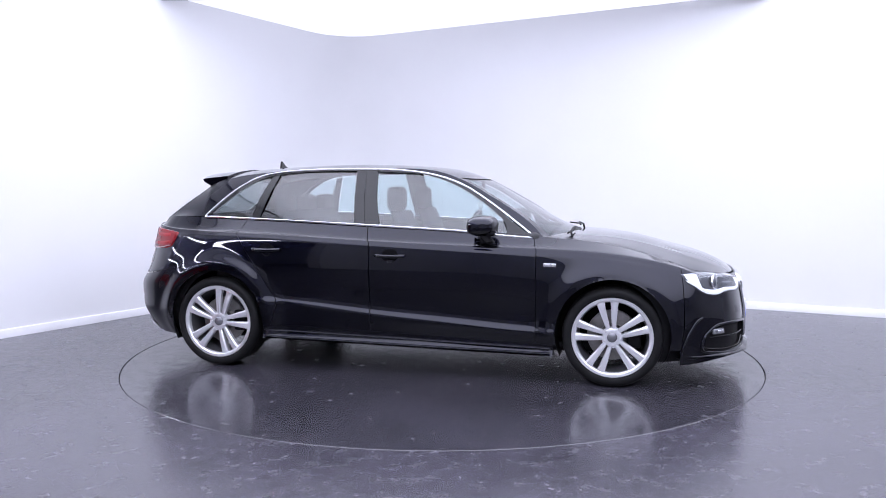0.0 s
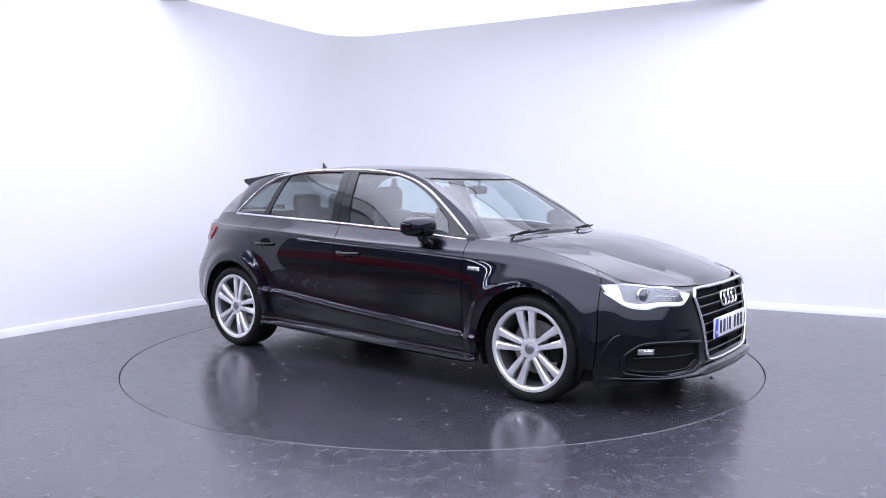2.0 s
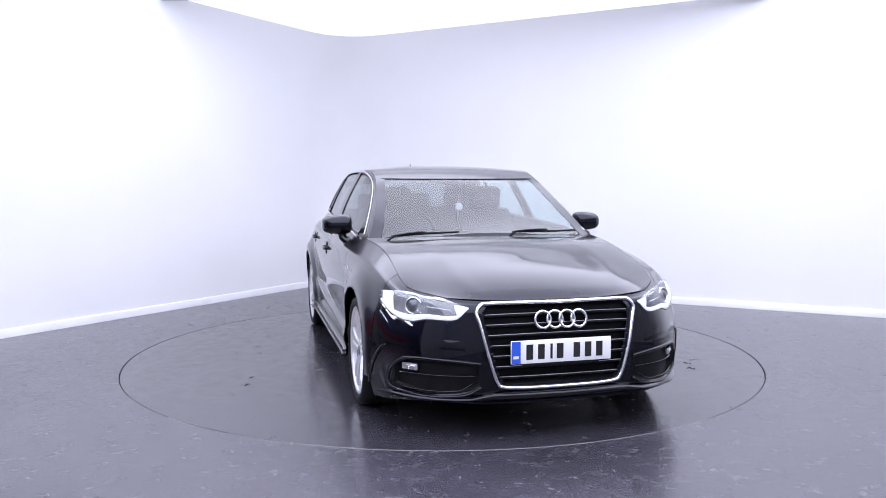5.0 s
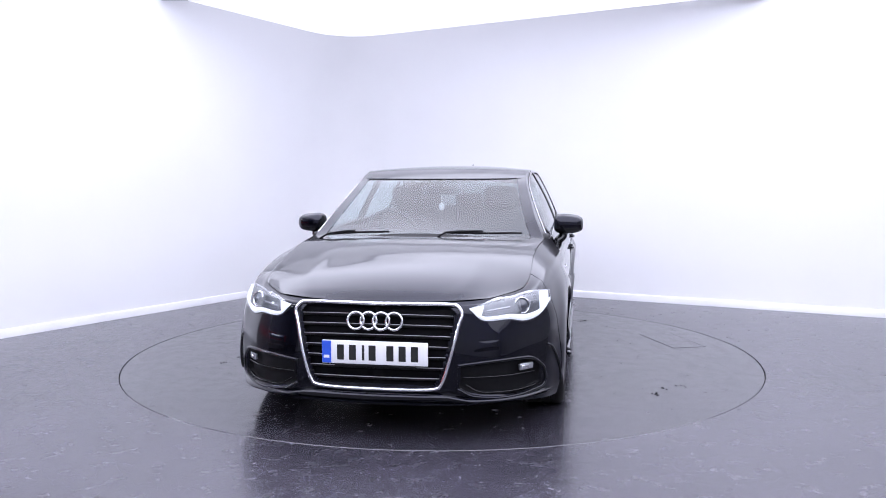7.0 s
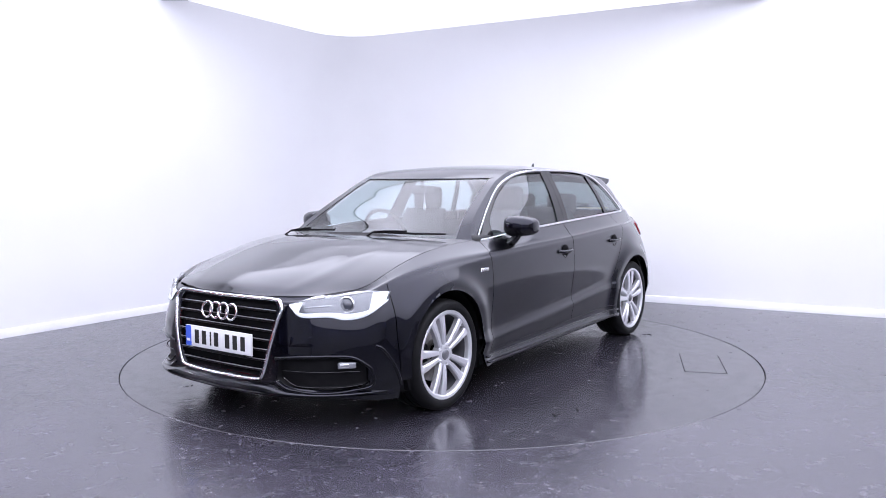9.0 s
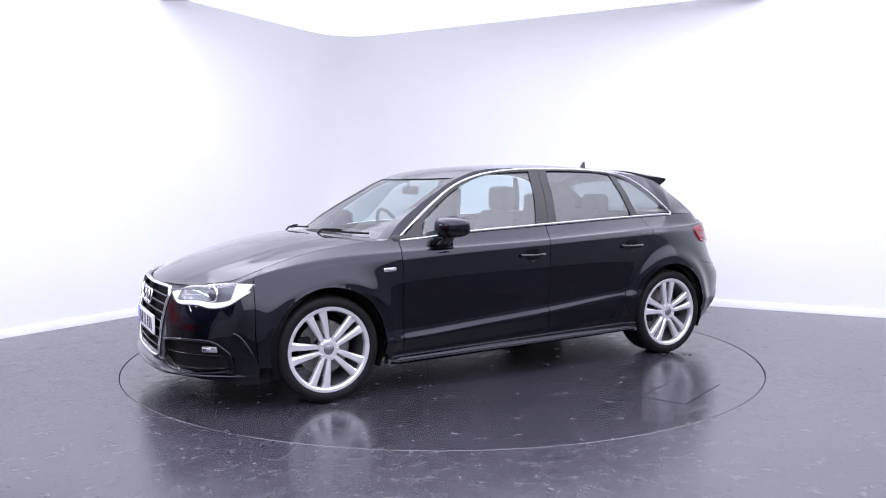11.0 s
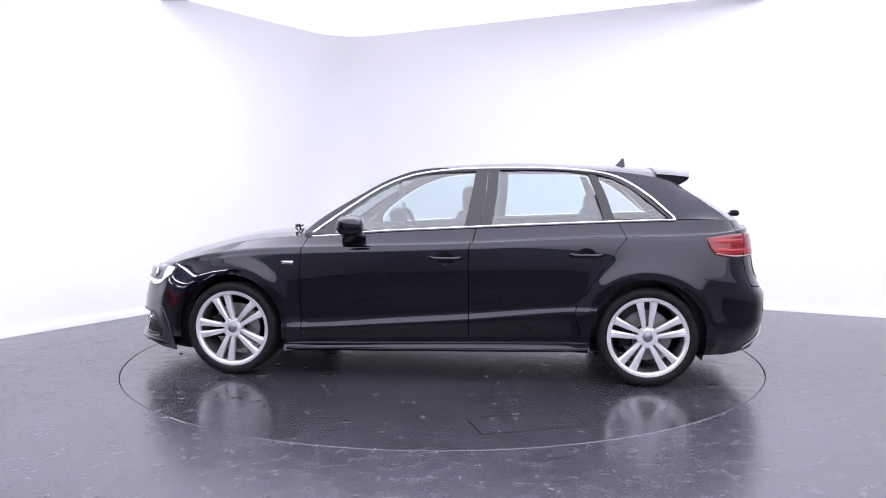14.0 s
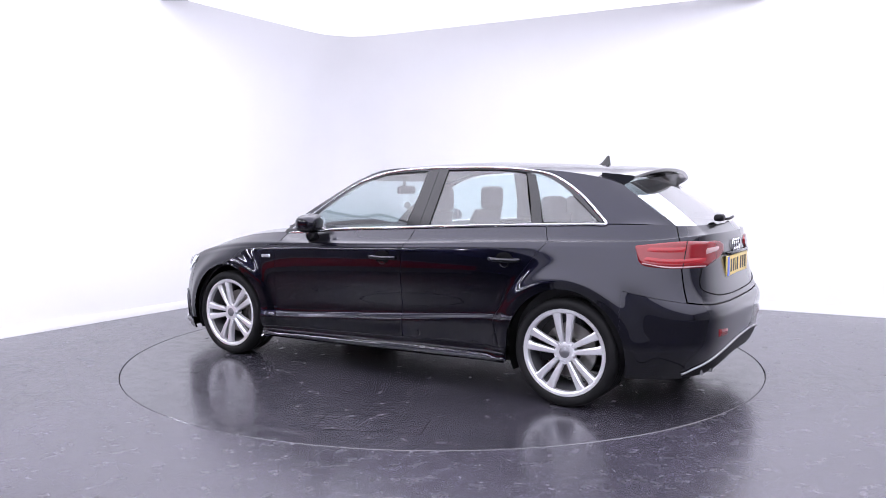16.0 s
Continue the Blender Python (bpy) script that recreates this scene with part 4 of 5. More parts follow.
    # ---- number plates, lettering as plain bars
    for nm, x, zc, m, sgn in (("front_plate", 2.092, .425, M_PLATE_W, 1), ("rear_plate", -2.098, .768, M_PLATE_Y, -1)):
        bm = bmesh.new()
        box(bm, x - .006, x + .006, -.262, .262, zc - .0565, zc + .0565, .003)
        plate = part(nm, bm, m, car, "plate with plain dark bars")
        if sgn > 0:
            bm = bmesh.new()
            box(bm, x + .005, x + .0075, -.260, -.215, zc - .054, zc + .054)
            part("plate_band", bm, M_PLATE_B, plate, "blue plate band", False)
            bm = bmesh.new()
            box(bm, x + .0075, x + .0082, -.252, -.224, zc - .030, zc - .016)
            part("band_mark", bm, M_PLATE_W, plate, "", False)
        else:
            bm = bmesh.new()
            box(bm, x - .0075, x - .005, .215, .260, zc - .054, zc + .054)
            part("plate_band", bm, M_PLATE_B, plate, "blue plate band", False)
        for k, y in enumerate((-.168, -.108, -.055, -.010, .078, .138, .198)):
            w = .006 if k == 2 else .0175
            bm = bmesh.new()
            box(bm, x + sgn * .0062 - .0012, x + sgn * .0062 + .0012, sgn * y - w, sgn * y + w, zc - .037, zc + .037, .001, 1)
            part("plate_bar", bm, M_INK, plate, "", False)
        if sgn > 0:
            bm = bmesh.new()
            box(bm, x - .012, x + .004, -.20, .20, zc - .071, zc - .058, .003)
            part("plate_holder", bm, M_PLASTIC, plate)
    # ---- headlights
    top = [(2.005, .446, .637), (1.950, .530, .654), (1.875, .620, .672), (1.800, .688, .685), (1.725, .748, .691), (1.650, .802, .692)]
    bot = [(2.004, .450, .628), (1.998, .515, .575), (1.925, .634, .573), (1.865, .700, .557), (1.785, .766, .577), (1.690, .815, .645)]
    t3, b3 = np.array(top), np.array(bot)
    for sd in (1, -1):
        def emit(name, bm, m, parent, label="", sm=True):
            if sd < 0:
                bm2 = mirrored(bm)
                bm.free()
                bm = bm2
            return part(name, bm, m, parent, label, sm)
        lamp = emit("headlight", skin_sheet(bot, top, 44, 16, .006, -.002), M_CLEARLAMP_BACK, car, "clear headlight with white light strip")
        lerp = lambda f: [tuple(p) for p in b3 + (t3 - b3) * f]
        emit("light_strip", skin_sheet(lerp(.05), lerp(.27), 44, 4, .012, .006), M_DRL, lamp, "white daytime light strip")
        emit("upper_strip", skin_sheet(lerp(.93), lerp(.98), 44, 4, .011, .006), M_LAMPBODY, lamp)
        outer_lo = [tuple(b3[4] + (t3[4] - b3[4]) * f) for f in np.linspace(.05, .97, 6)]
        outer_hi = [tuple(b3[5] + (t3[5] - b3[5]) * f + np.array((.01, -.006, 0))) for f in np.linspace(.05, .97, 6)]
        emit("outer_strip", skin_sheet(outer_lo, outer_hi, 12, 8, .0115, .006), M_DRL, lamp)
        inner_lo = [tuple(b3[0] + (t3[0] - b3[0]) * f) for f in np.linspace(.1, .9, 4)]
        inner_hi = [tuple(b3[1] * .75 + b3[0] * .25 + (t3[1] * .75 + t3[0] * .25 - b3[1] * .75 - b3[0] * .25) * f) for f in np.linspace(.1, .9, 4)]
        emit("inner_strip", skin_sheet(inner_lo, inner_hi, 10, 6, .0115, .006), M_DRL, lamp)
        c, nn = snap([(1.842, .672, .630)])
        c, nn = Vector(c[0]), Vector(nn[0])
        bm = bmesh.new()
        lathe(bm, [(.0005, .012), (.018, .010), (.030, .003), (.034, -.004)], 28)
        fwd = (nn * .5 + Vector((1, .15, 0)) * .5).normalized()
        m4 = Matrix.Translation(c + nn * .010) @ Vector((0, 1, 0)).rotation_difference(fwd).to_matrix().to_4x4()
        bmesh.ops.transform(bm, matrix=m4, verts=bm.verts)
        emit("projector_lens", bm, M_LENS, lamp, "dark glass projector lens")
        bm = bmesh.new()
        lathe(bm, [(.034, -.004), (.036, .004), (.041, .005), (.043, -.006)], 28)
        bmesh.ops.transform(bm, matrix=m4, verts=bm.verts)
        emit("lens_ring", bm, M_CHROME, lamp)
        for f in (.52,):
            emit("reflector_bar", skin_sheet([tuple(b3[i] + (t3[i] - b3[i]) * f) for i in (1, 2)], [tuple(b3[i] + (t3[i] - b3[i]) * (f + .10)) for i in (1, 2)], 12, 4, .011, .006), M_LAMPBODY, lamp)
        cov = emit("lamp_cover", skin_sheet(bot, top, 44, 16, .016, .003), M_CLEAR, lamp, "clear lamp cover")
        cov.visible_shadow = False
        # ---- lower intakes, fog lamps
        def along(line, inset):
            """The intake's edge as places near the skin, for the given half-widths."""
            return [(float(np.interp(y, (.38, .50, .61, .70, .76, .80), (2.066, 2.035, 1.988, 1.905, 1.840, 1.780))), y, float(np.interp(y, INTAKE_Y, line)) + inset) for y in (.40, .46, .53, .605, .68, .74, .785)]
        itk = emit("air_intake", skin_sheet(along(INTAKE_LOW, 0), along(INTAKE_TOP, 0), 40, 14, -.030, .001), M_PLASTIC, car, "matt black lower air intake")
        for line in ([(2.054, .425, .312), (1.99, .60, .312), (1.91, .70, .310), (1.834, .762, .308)], [(2.052, .44, .276), (2.036, .505, .240), (1.99, .60, .234), (1.90, .70, .232), (1.821, .768, .240)]):
            emit("intake_fin", skin_tube(line, 30, .007, .004, -.012, False, 6), M_PIANO, itk)
        rim = along(INTAKE_TOP, .002) + [(1.790, .796, .305), (1.778, .800, .262), (1.795, .785, .228)] + along(INTAKE_LOW, -.004)[-2::-1]
        emit("intake_trim", skin_tube(rim, 70, .008, .008, .002), M_PAINT, itk)
        bm = bmesh.new()
        p, nn = snap([(1.885, .715, .342)])
        box(bm, -.010, .010, -.046, .046, -.017, .017, .007)
        ang = math.atan2(nn[0][1], nn[0][0])
        bmesh.ops.transform(bm, matrix=Matrix.Translation(Vector(p[0]) - Vector(nn[0]) * .012) @ Matrix.Rotation(ang, 4, "Z"), verts=bm.verts)
        fog = emit("fog_lamp", bm, M_LAMPBODY, car, "small clear fog lamp")
        bm = bmesh.new()
        box(bm, .009, .0125, -.036, .012, -.010, .008, .002)
        bmesh.ops.transform(bm, matrix=Matrix.Translation(Vector(p[0]) - Vector(nn[0]) * .012) @ Matrix.Rotation(ang, 4, "Z"), verts=bm.verts)
        emit("fog_reflector", bm, M_MIRROR, fog)
        # splitter blade along the bumper's lower edge: thick below the grille, then dipping under the intakes
        lip = spline([(2.122, 0), (2.116, .20), (2.102, .34), (2.076, .47), (2.015, .60), (1.93, .705), (1.81, .79), (1.665, .856)], 60)
        rows = []
        for i, (x, y) in enumerate(lip):
            d = lip[min(i + 1, 59)] - lip[max(i - 1, 0)]
            inx, iny = np.array((d[1], -d[0])) / -np.hypot(*d) if d[1] < 0 else np.array((-d[1], d[0])) / np.hypot(*d)
            zt = float(np.interp(y, (0, .30, .36, .46, .60, .80), (.226, .228, .226, .208, .204, .205)))
            zl = float(np.interp(y, (0, .40, .62, .85), (.180, .184, .192, .176)))
            sec = [(.085, zt + .022), (.030, zt + .012), (.006, zt + .002), (0, zt - .004), (.004, zt - .010), (.012, zl + .012), (.002, zl + .008), (.002, zl + .002), (.012, zl), (.10, zl + .012)]
            rows.append([(x + inx * q, y + iny * q, z) for q, z in sec])
        bm = bmesh.new()
        grid(bm, rows)
        sharp(emit("front_splitter", bm, M_PAINT, car, "gloss black splitter lip"), 35)
        emit("bumper_blade", skin_tube([(1.775, .805, .435), (1.746, .831, .415), (1.70, .86, .34), (1.672, .872, .27), (1.655, .868, .225)], 24, .008, .007, .002), M_PAINT, car)
        bm = skin_sheet([(2.04, .475, .435), (1.985, .585, .44)], [(2.03, .480, .482), (1.975, .588, .486)], 6, 4, .003, .0005)
        emit("washer_cover", bm, M_PAINT, car)
        # ---- tail lights
        tt = [(-1.732, .752, .902), (-1.80, .722, .914), (-1.88, .682, .922), (-1.96, .612, .926), (-2.02, .50, .922), (-2.06, .34, .918), (-2.065, .27, .890)]
        tb = [(-1.738, .760, .880), (-1.775, .772, .802), (-1.88, .735, .786), (-1.96, .675, .784), (-2.04, .54, .784), (-2.075, .38, .820), (-2.07, .27, .866)]
        a3, c3 = np.array(tt), np.array(tb)
        tl = emit("tail_light", skin_sheet(tb, tt, 50, 14, .010, -.001), M_REDLENS, car, "red rear light cluster")
        mix = lambda f, sl: [tuple(c3[i] + (a3[i] - c3[i]) * f) for i in sl]
        emit("light_bar", skin_sheet(mix(.58, (1, 2, 3)), mix(.78, (1, 2, 3)), 20, 4, .0125, .0095), M_REDLITE, tl)
        emit("lower_light_bar", skin_sheet(mix(.16, (1, 2, 3, 4)), mix(.36, (1, 2, 3, 4)), 24, 4, .0125, .0095), M_REDLITE, tl)
        emit("pale_edge", skin_sheet(mix(.02, (1, 2, 3, 4)), mix(.07, (1, 2, 3, 4)), 24, 3, .0115, .0095), M_CLEARLENS, tl)
        emit("reversing_light", skin_sheet(mix(.48, (4, 5)), mix(.72, (4, 5)), 12, 4, .0125, .0095), M_CLEARLENS, tl, "clear reversing light")
        emit("lamp_joint", skin_tube(mix(0, (3,)) + mix(.5, (3,)) + mix(1, (3,)), 8, .003, .003, .009, False, 6), M_GAP, tl)
        emit("rear_reflector", skin_sheet([(-2.18, .40, .405), (-2.13, .54, .415)], [(-2.18, .42, .442), (-2.13, .55, .458)], 8, 4, .006, .0), M_REDLENS, car)
        # ---- door mirrors
        bm = bmesh.new()
        def mirror_shell(x0, z0, z1):
            rows = []
            for a in np.linspace(-math.pi / 2, math.pi / 2, 15):
                row = []
                for b in np.linspace(0, math.tau, 29):
                    ex = lambda c, p: math.copysign(abs(c) ** p, c)
                    x = .475 + .088 * ex(math.cos(a), .55) * ex(math.cos(b), .75)
                    z = .976 + .066 * ex(math.cos(a), .50) * ex(math.sin(b), .75)
                    y = .884 + .096 * ex(math.sin(a), .70)
                    k = (y - .79) / .176
                    z = .972 + (z - .972) * (1.08 - .20 * k) - .002 * k
                    x = x - .03 * k
                    row.append((x, y, z))
                rows.append(row)
            return rows
        grid(bm, mirror_shell(0, 0, 0))
        bmesh.ops.remove_doubles(bm, verts=bm.verts, dist=1e-4)
        upper = bm.copy()
        bmesh.ops.bisect_plane(upper, geom=upper.verts[:] + upper.edges[:] + upper.faces[:], plane_co=(0, 0, .950), plane_no=(0, 0, 1), clear_inner=True)
        bmesh.ops.bisect_plane(bm, geom=bm.verts[:] + bm.edges[:] + bm.faces[:], plane_co=(0, 0, .950), plane_no=(0, 0, 1), clear_outer=True)
        mir = emit("door_mirror", upper, M_PAINT, car, "black door mirror")
        emit("mirror_base", bm, M_PIANO, mir)
        bm = bmesh.new()
        tube(bm, spline([(.47, .862, .935), (.47, .852, .905), (.478, .832, .878), (.485, .805, .862), (.49, .775, .858)], 12), .046, .026, 12, False, (0, 0, 1))
        emit("mirror_arm", bm, M_PIANO, mir, "gloss black mirror foot")
        bm = bmesh.new()
        tube(bm, [(.540 - .05 * abs(t) - .03 * t, .80 + .15 * (t + 1) / 2, .958) for t in np.linspace(-.9, 1, 14)], .0045, .004, 6)
        emit("mirror_indicator", bm, M_CHROME, mir)
        bm = bmesh.new()
        box(bm, .386, .394, .805, .945, .928, 1.018, .006)
        emit("mirror_glass", bm, M_MIRROR, mir, "mirror glass")
        # ---- door handles
        for x0, x1, z in ((-.043, -.247, .776), (-.909, -1.108, .802)):
            xm = (x0 + x1) / 2
            p, nn = snap([(xm, .88, z)])
            bm = bmesh.new()
            lathe(bm, [(.0005, .0015), (.030, .002), (.044, .0025), (.050, .001)], 28)
            for w in bm.verts:
                w.co.x *= 1.15
                w.co.z *= .92
            bmesh.ops.translate(bm, verts=bm.verts, vec=p[0])
            hnd = emit("handle_cup", bm, M_GAP, car, "dark door handle recess")
            rows = []
            bm = bmesh.new()
            line = [(x, p[0][1] + (.026 - .022 * abs((x - xm) / (x0 - xm)) ** 4), z - .001 + .004 * ((x - xm) / (x0 - xm)) ** 2) for x in np.linspace(x0, x1, 22)]
            tube(bm, line, .008, .0115, 10, False, (0, 0, 1))
            emit("door_handle", bm, M_PAINT, hnd, "black pull door handle")
            bm = bmesh.new()
            tube(bm, [(x, p[0][1] + (.032 - .022 * abs((x - xm) / (x0 - xm)) ** 4), z + .002) for x in np.linspace(x0 - .01, x1 + .01, 18)], .0035, .0025, 6)
            emit("handle_strip", bm, M_PIANO, hnd)
            bm = bmesh.new()
            tube(bm, [(xm + .030 * math.cos(a), p[0][1] + .004, z - .012 + .030 * math.sin(a)) for a in np.linspace(radians(200), radians(340), 14)], .003, .003, 6)
            emit("cup_edge", bm, M_PIANO, hnd)
        # ---- wing badge
        p, nn = snap([(.875, .875, .738)])
        bm = bmesh.new()
        box(bm, -.040, .040, -.002, .004, -.011, .011, .003)
        bmesh.ops.translate(bm, verts=bm.verts, vec=p[0])
        bdg = emit("wing_badge", bm, M_CHROME, car, "small bright badge on the front wing")
        bm = bmesh.new()
        box(bm, .015, .034, .004, .0052, -.007, .007)
        bmesh.ops.translate(bm, verts=bm.verts, vec=p[0])
        emit("badge_field", bm, M_STEEL, bdg)
        bm = bmesh.new()
        box(bm, -.034, .010, .004, .0052, -.005, .005)
        bmesh.ops.translate(bm, verts=bm.verts, vec=p[0])
        emit("badge_bar", bm, M_STEEL, bdg)
        # ---- sill edge strips
        for z0, z1, m in ((.184, .212, M_PAINT), (.222, .264, M_PAINT)):
            emit("sill_strip", skin_tube([(.885, .88, z0), (.3, .88, z0 + (z1 - z0) * .32), (-.3, .88, z0 + (z1 - z0) * .65), (-1.02, .88, z1)], 40, .015, .006, .007), m, car)
        # ---- windscreen wipers
    for pts in ([(.965, -.62, .922), (.985, -.42, .936), (.985, -.20, .944)], [(1.000, .14, .940), (.975, .38, .938), (.890, .61, .936)]):
        bm = bmesh.new()
        tube(bm, spline(pts, 16), .006, .006, 8)
        wp = part("wiper_blade", bm, M_PLASTIC, car, "black windscreen wiper")
        bm = bmesh.new()
        a, b = Vector(pts[0]), Vector(pts[1])
        tube(bm, [a + Vector((.03, -.03, -.025)), a + Vector((.02, .02, .005)), a.lerp(b, .5) + Vector((.01, 0, .01)), b + Vector((0, 0, .012))], .007, .006, 8)
        part("wiper_arm", bm, M_PLASTIC, wp)
    bm = bmesh.new()
    rows = []
    for t in np.linspace(-1, 1, 24):
        y = .70 * t
        k = 1 - t * t
        rows.append([(.80 + .235 * k ** .8, y, .872 + .040 * k), (.80 + .20 * k ** .8, y, .890 + .032 * k), (.79 + .10 * k ** .8, y, .905 + .045 * k)])
    grid(bm, rows)
    part("scuttle_panel", bm, M_PLASTIC, car, "matt black scuttle below the windscreen")
    # ---- roof antenna, a fin that leans back
    bm = bmesh.new()
    rows = []
    for t in np.linspace(0, 1, 12):
        xf, xb = -1.205 - .082 * t ** .5, -1.312 + .010 * t
        wd, zz = .020 * (1 - t) ** 1.5 + .0035, 1.354 + .062 * t
        rows.append([((xf + xb) / 2 + (xf - xb) / 2 * math.cos(q), wd * math.sin(q), zz) for q in np.linspace(0, math.tau, 21)])
    vs = grid(bm, rows)
    bm.faces.new(vs[-1][:20])
    part("roof_antenna", bm, M_PIANO, car, "black shark-fin roof antenna")
    # ---- tail fittings
    bm = bmesh.new()
    box(bm, -2.055, -2.000, .11, .19, 1.018, 1.058, .016, 3)
    rw = part("rear_wiper", bm, M_PLASTIC, car, "black rear wiper hub")
    bm = bmesh.new()
    tube(bm, [(-2.040, .14, 1.030), (-2.035, -.08, 1.026), (-2.005, -.30, 1.030)], .009, .007, 8)
    part("rear_wiper_arm", bm, M_PLASTIC, rw)
    for k in range(4):
        bm = bmesh.new()
        tube(bm, [(-2.092, -.072 + .048 * k + .030 * math.cos(a), .880 + .030 * math.sin(a)) for a in np.linspace(0, math.tau, 33)[:-1]], .005, .004, 8, True, (1, 0, 0))
        part("tail_badge_ring", bm, M_CHROME, tail, "bright metal badge ring")
    bm = bmesh.new()
    box(bm, -2.115, -2.07, -.23, .23, .832, .848, .006)
    part("tailgate_grip", bm, M_PIANO, tail)
    line = [(-2.12, .01, .615), (-2.11, .25, .615), (-2.085, .45, .625), (-2.04, .58, .655), (-2.02, .60, .70), (-2.03, .56, .785)]
    part("tailgate_gap", skin_tube(line + [], 40, .0035, .0035, .001, False, 6), M_GAP, tail)
    part("tailgate_gap", skin_tube([(x, -y, z) for x, y, z in line], 40, .0035, .0035, .001, False, 6), M_GAP, tail)
    dif = part("diffuser_panel", both(skin_sheet([(-2.10, 0, .236), (-2.10, .25, .232), (-2.07, .48, .218), (-2.03, .60, .205), (-1.985, .68, .195)], [(-2.18, 0, .360), (-2.17, .25, .352), (-2.13, .48, .318), (-2.06, .62, .262), (-1.99, .70, .205)], 34, 10, .004)), M_PLASTIC, car, "matt black rear diffuser")
    sl = [(-2.18, .0, .365), (-2.17, .25, .357), (-2.13, .48, .323), (-2.06, .63, .266), (-1.99, .705, .205)]
    part("diffuser_strip", skin_tube(sl[::-1] + [(x, -y, z) for x, y, z in sl[1:]], 90, .007, .006, .007), M_STEEL, dif, "silver diffuser edge")
    for y in (.47, .555):
        bm = bmesh.new()
        lathe(bm, [(.028, .11), (.036, .11), (.037, .10), (.037, -.06), (.030, -.06), (.030, .08)], 28)
        bmesh.ops.rotate(bm, verts=bm.verts, matrix=Matrix.Rotation(radians(90), 3, "Z"))
        bmesh.ops.translate(bm, verts=bm.verts, vec=(-1.972 + (.025 if y > .5 else 0), y, .240))
        part("exhaust_tip", bm, M_STEEL, car, "bright round exhaust tip")
    # ---- cabin
    bm = bmesh.new()
    box(bm, -1.75, .85, -.70, .70, .26, .36, .03)
    part("cabin_floor", bm, M_DASH, car)
    bm = bmesh.new()
    rows = []
    for t in np.linspace(-1, 1, 20):
        y = .69 * t
        rows.append([(.83 + .10 * (1 - t * t), y, .895 + .02 * (1 - t * t)), (.66, y, .915), (.50, y, .90), (.44, y, .86), (.46, y, .74), (.54, y, .55), (.56, y, .36)])
    grid(bm, rows)
    part("dashboard", bm, M_DASH, car, "soft black dashboard")
    for sd in (1, -1):
        bm = bmesh.new()
        box(bm, -1.45, .80, sd * .74 - .03, sd * .74 + .03, .34, .93, .025)
        part("door_lining", bm, M_DASH, car)
    bm = bmesh.new()
    tube(bm, [(.27 + .07 * math.sin(a) - .0, -.36 + .185 * math.cos(a), .88 + .17 * math.sin(a)) for a in np.linspace(0, math.tau, 41)[:-1]], .014, .014, 8, True, (1, 0, -.4))
    st = part("steering_wheel", bm, M_DASH, car, "black steering wheel")
    bm = bmesh.new()
    box(bm, .26, .34, -.44, -.28, .83, .92, .03)
    tube(bm, [(.29, -.53, .89), (.29, -.19, .89)], .016, .02, 8)
    tube(bm, [(.28, -.36, .87), (.21, -.36, .72)], .016, .02, 8)
    part("steering_hub", bm, M_DASH, st)
    def seat(x, y, wide, rear=False):
        bm = bmesh.new()
        rows = []
        for t in np.linspace(0, 1, 12):
            zz = .50 + .55 * t
            xx = x - .20 - .20 * t
            w = wide * (1 - .25 * t ** 3)
            d = .065 - .02 * t
            rows.append([(xx + d * math.copysign(abs(math.cos(a)) ** .7, math.cos(a)) - .03 * abs(math.sin(a)) * 0, y + w * math.copysign(abs(math.sin(a)) ** .6, math.sin(a)), zz) for a in np.linspace(0, math.tau, 25)])
        vs = grid(bm, rows)
        bm.faces.new(vs[-1][:24])
        chair = part("rear_seat" if rear else "front_seat", bm, M_SEAT, car, "dark grey upholstered seat")
        bm = bmesh.new()
        box(bm, x - .24, x + .26, y - wide, y + wide, .40, .56, .05, 3)
        part("seat_cushion", bm, M_SEAT, chair)
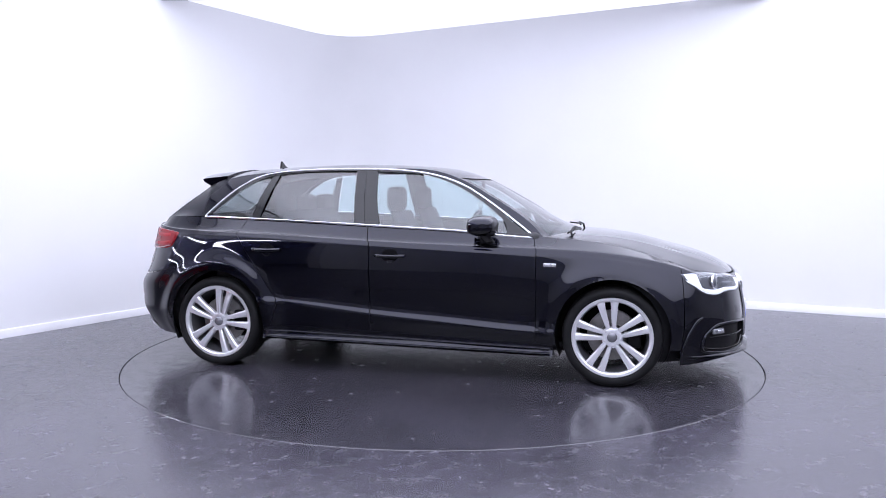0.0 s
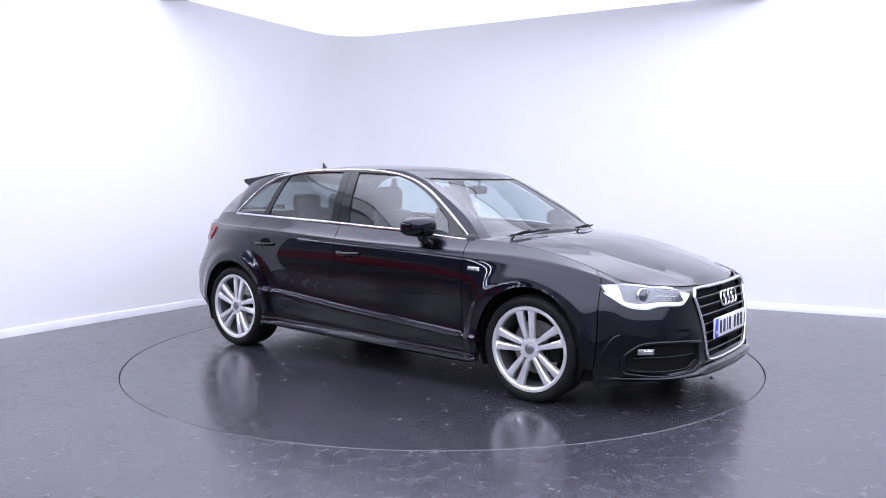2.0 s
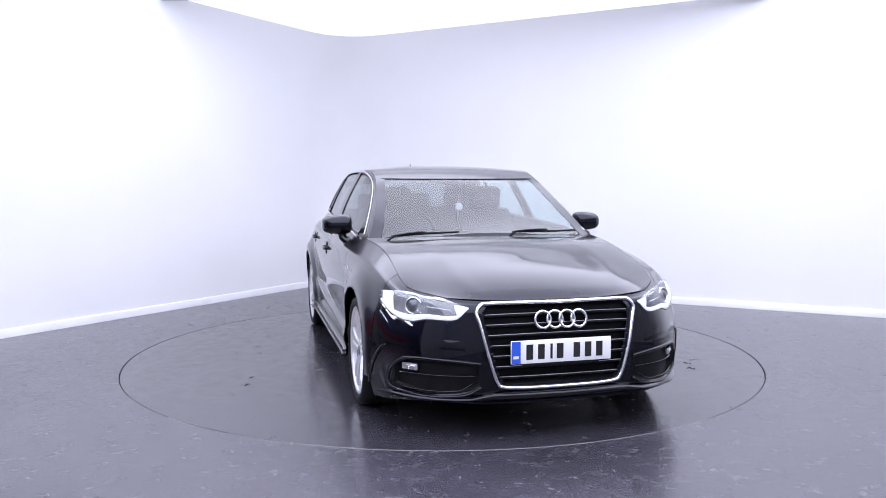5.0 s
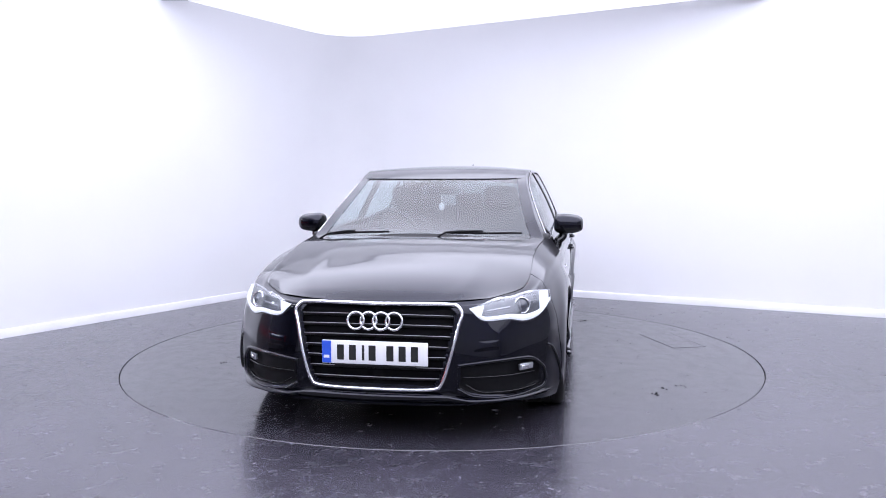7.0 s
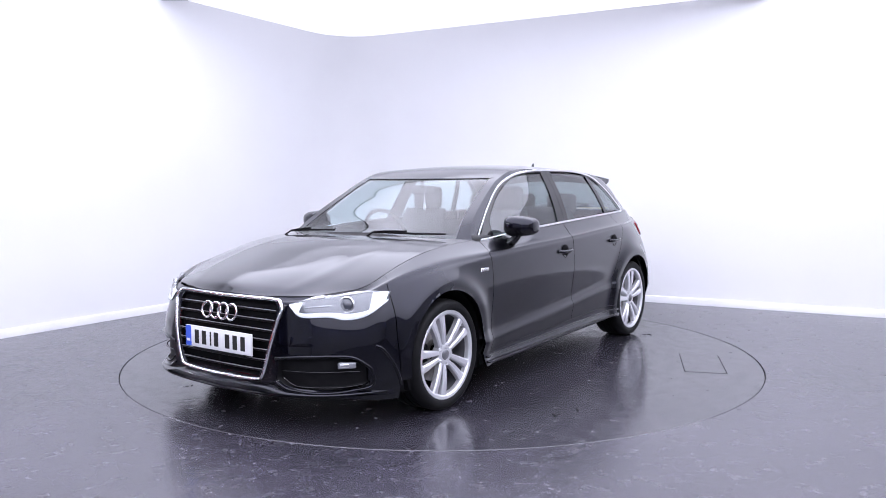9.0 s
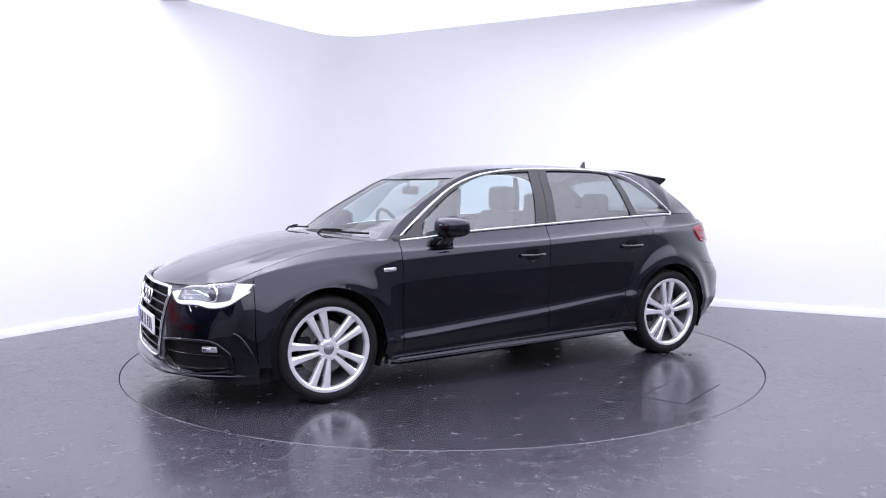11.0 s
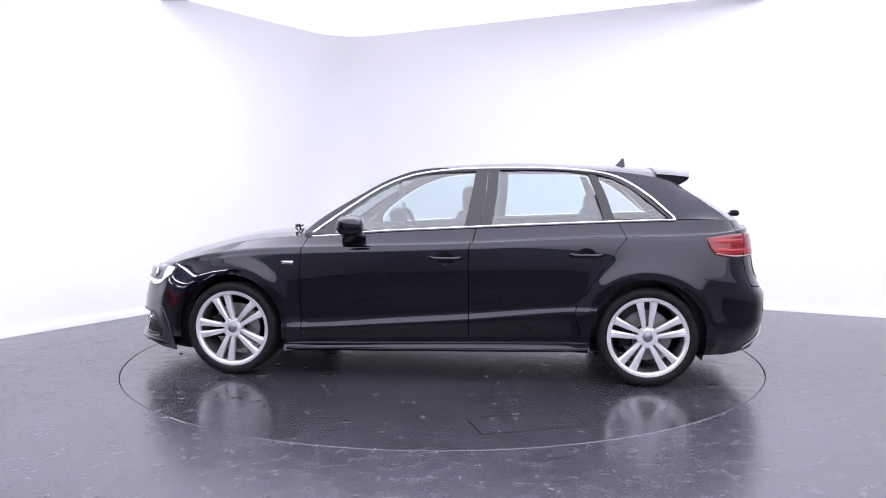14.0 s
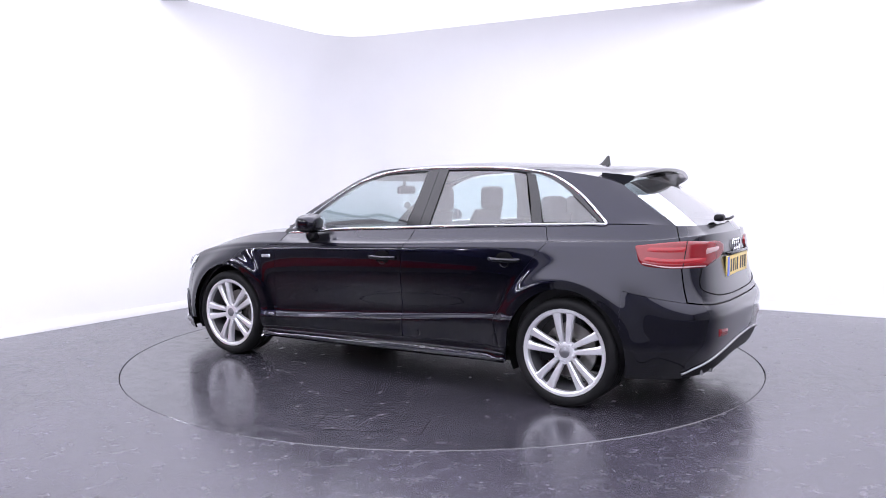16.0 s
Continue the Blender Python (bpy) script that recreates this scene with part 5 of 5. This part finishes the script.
        for yy in ((y,) if not rear else (y - .38, y, y + .38)):
            bm = bmesh.new()
            hz = 1.135 if not rear else 1.075
            box(bm, x - .475, x - .385, yy - .125, yy + .125, hz - .085, hz + .085, .04, 4)
            part("headrest", bm, M_SEAT, chair)
            bm = bmesh.new()
            for q in (-.05, .05):
                tube(bm, [(x - .42, yy + q, hz - .13), (x - .43, yy + q, hz - .05)], .007, sides=8)
            part("headrest_post", bm, M_STEEL, chair)
    seat(.18, .36, .24), seat(.18, -.36, .24), seat(-.66, 0, .62, True)
    bm = bmesh.new()
    box(bm, .27, .305, -.11, .11, 1.165, 1.225, .02, 3)
    im = part("interior_mirror", bm, M_DASH, car, "black interior mirror")
    bm = bmesh.new()
    tube(bm, [(.30, 0, 1.21), (.305, 0, 1.262)], .012, sides=8)
    part("mirror_stalk", bm, M_DASH, im)
    bm = bmesh.new()
    lathe(bm, [(.0005, .004), (.024, .004), (.028, 0), (.024, -.004), (.0005, -.004)], 28)
    bmesh.ops.rotate(bm, verts=bm.verts, matrix=Matrix.Rotation(radians(55), 3, "Z"))
    bmesh.ops.translate(bm, verts=bm.verts, vec=(.28, 0, 1.08))
    hg = part("hanging_disc", bm, M_WHITE, car, "white round air freshener")
    bm = bmesh.new()
    tube(bm, [(.28, 0, 1.166), (.28, 0, 1.108)], .002, sides=6)
    part("cord", bm, M_WHITE, hg)
    bm = bmesh.new()
    uu, ww = np.meshgrid(np.linspace(3.1, 9.6, 30), np.linspace(0.03, 1, 14), indexing="ij")
    P = top_skin(uu, ww)
    P[..., 2] -= .022
    grid(bm, P)
    part("headlining", both(bm), M_LINING, car, "pale grey headlining")
    bm = bmesh.new()
    box(bm, -1.88, -1.18, -.62, .62, .80, .84, .02)
    part("parcel_shelf", bm, M_DASH, car)

    return car


build_room()
table = build_turntable()
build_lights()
build_workshop()
car = build_car()


def motions():
    """Turntable and car turn together about the table's axis."""
    headings = HEADINGS
    turns = [(t, pose(0, 0, 0, 0, 0, a)) for t, a in headings]
    walk(table, turns)
    walk(car, [(t, m @ pose(0, 0.0486, 0)) for t, m in turns])


HEADINGS = [(0, -13.48), (1, -25.56), (2, -37.81), (3, -50.19), (4, -62.65), (5, -75.18), (6, -87.73), (7, -100.3), (8, -112.86),
            (9, -125.39), (10, -137.9), (11, -150.38), (12, -162.82), (13, -175.23), (14, -187.63), (15, -200.03), (16.0, -212.45)]
motions()
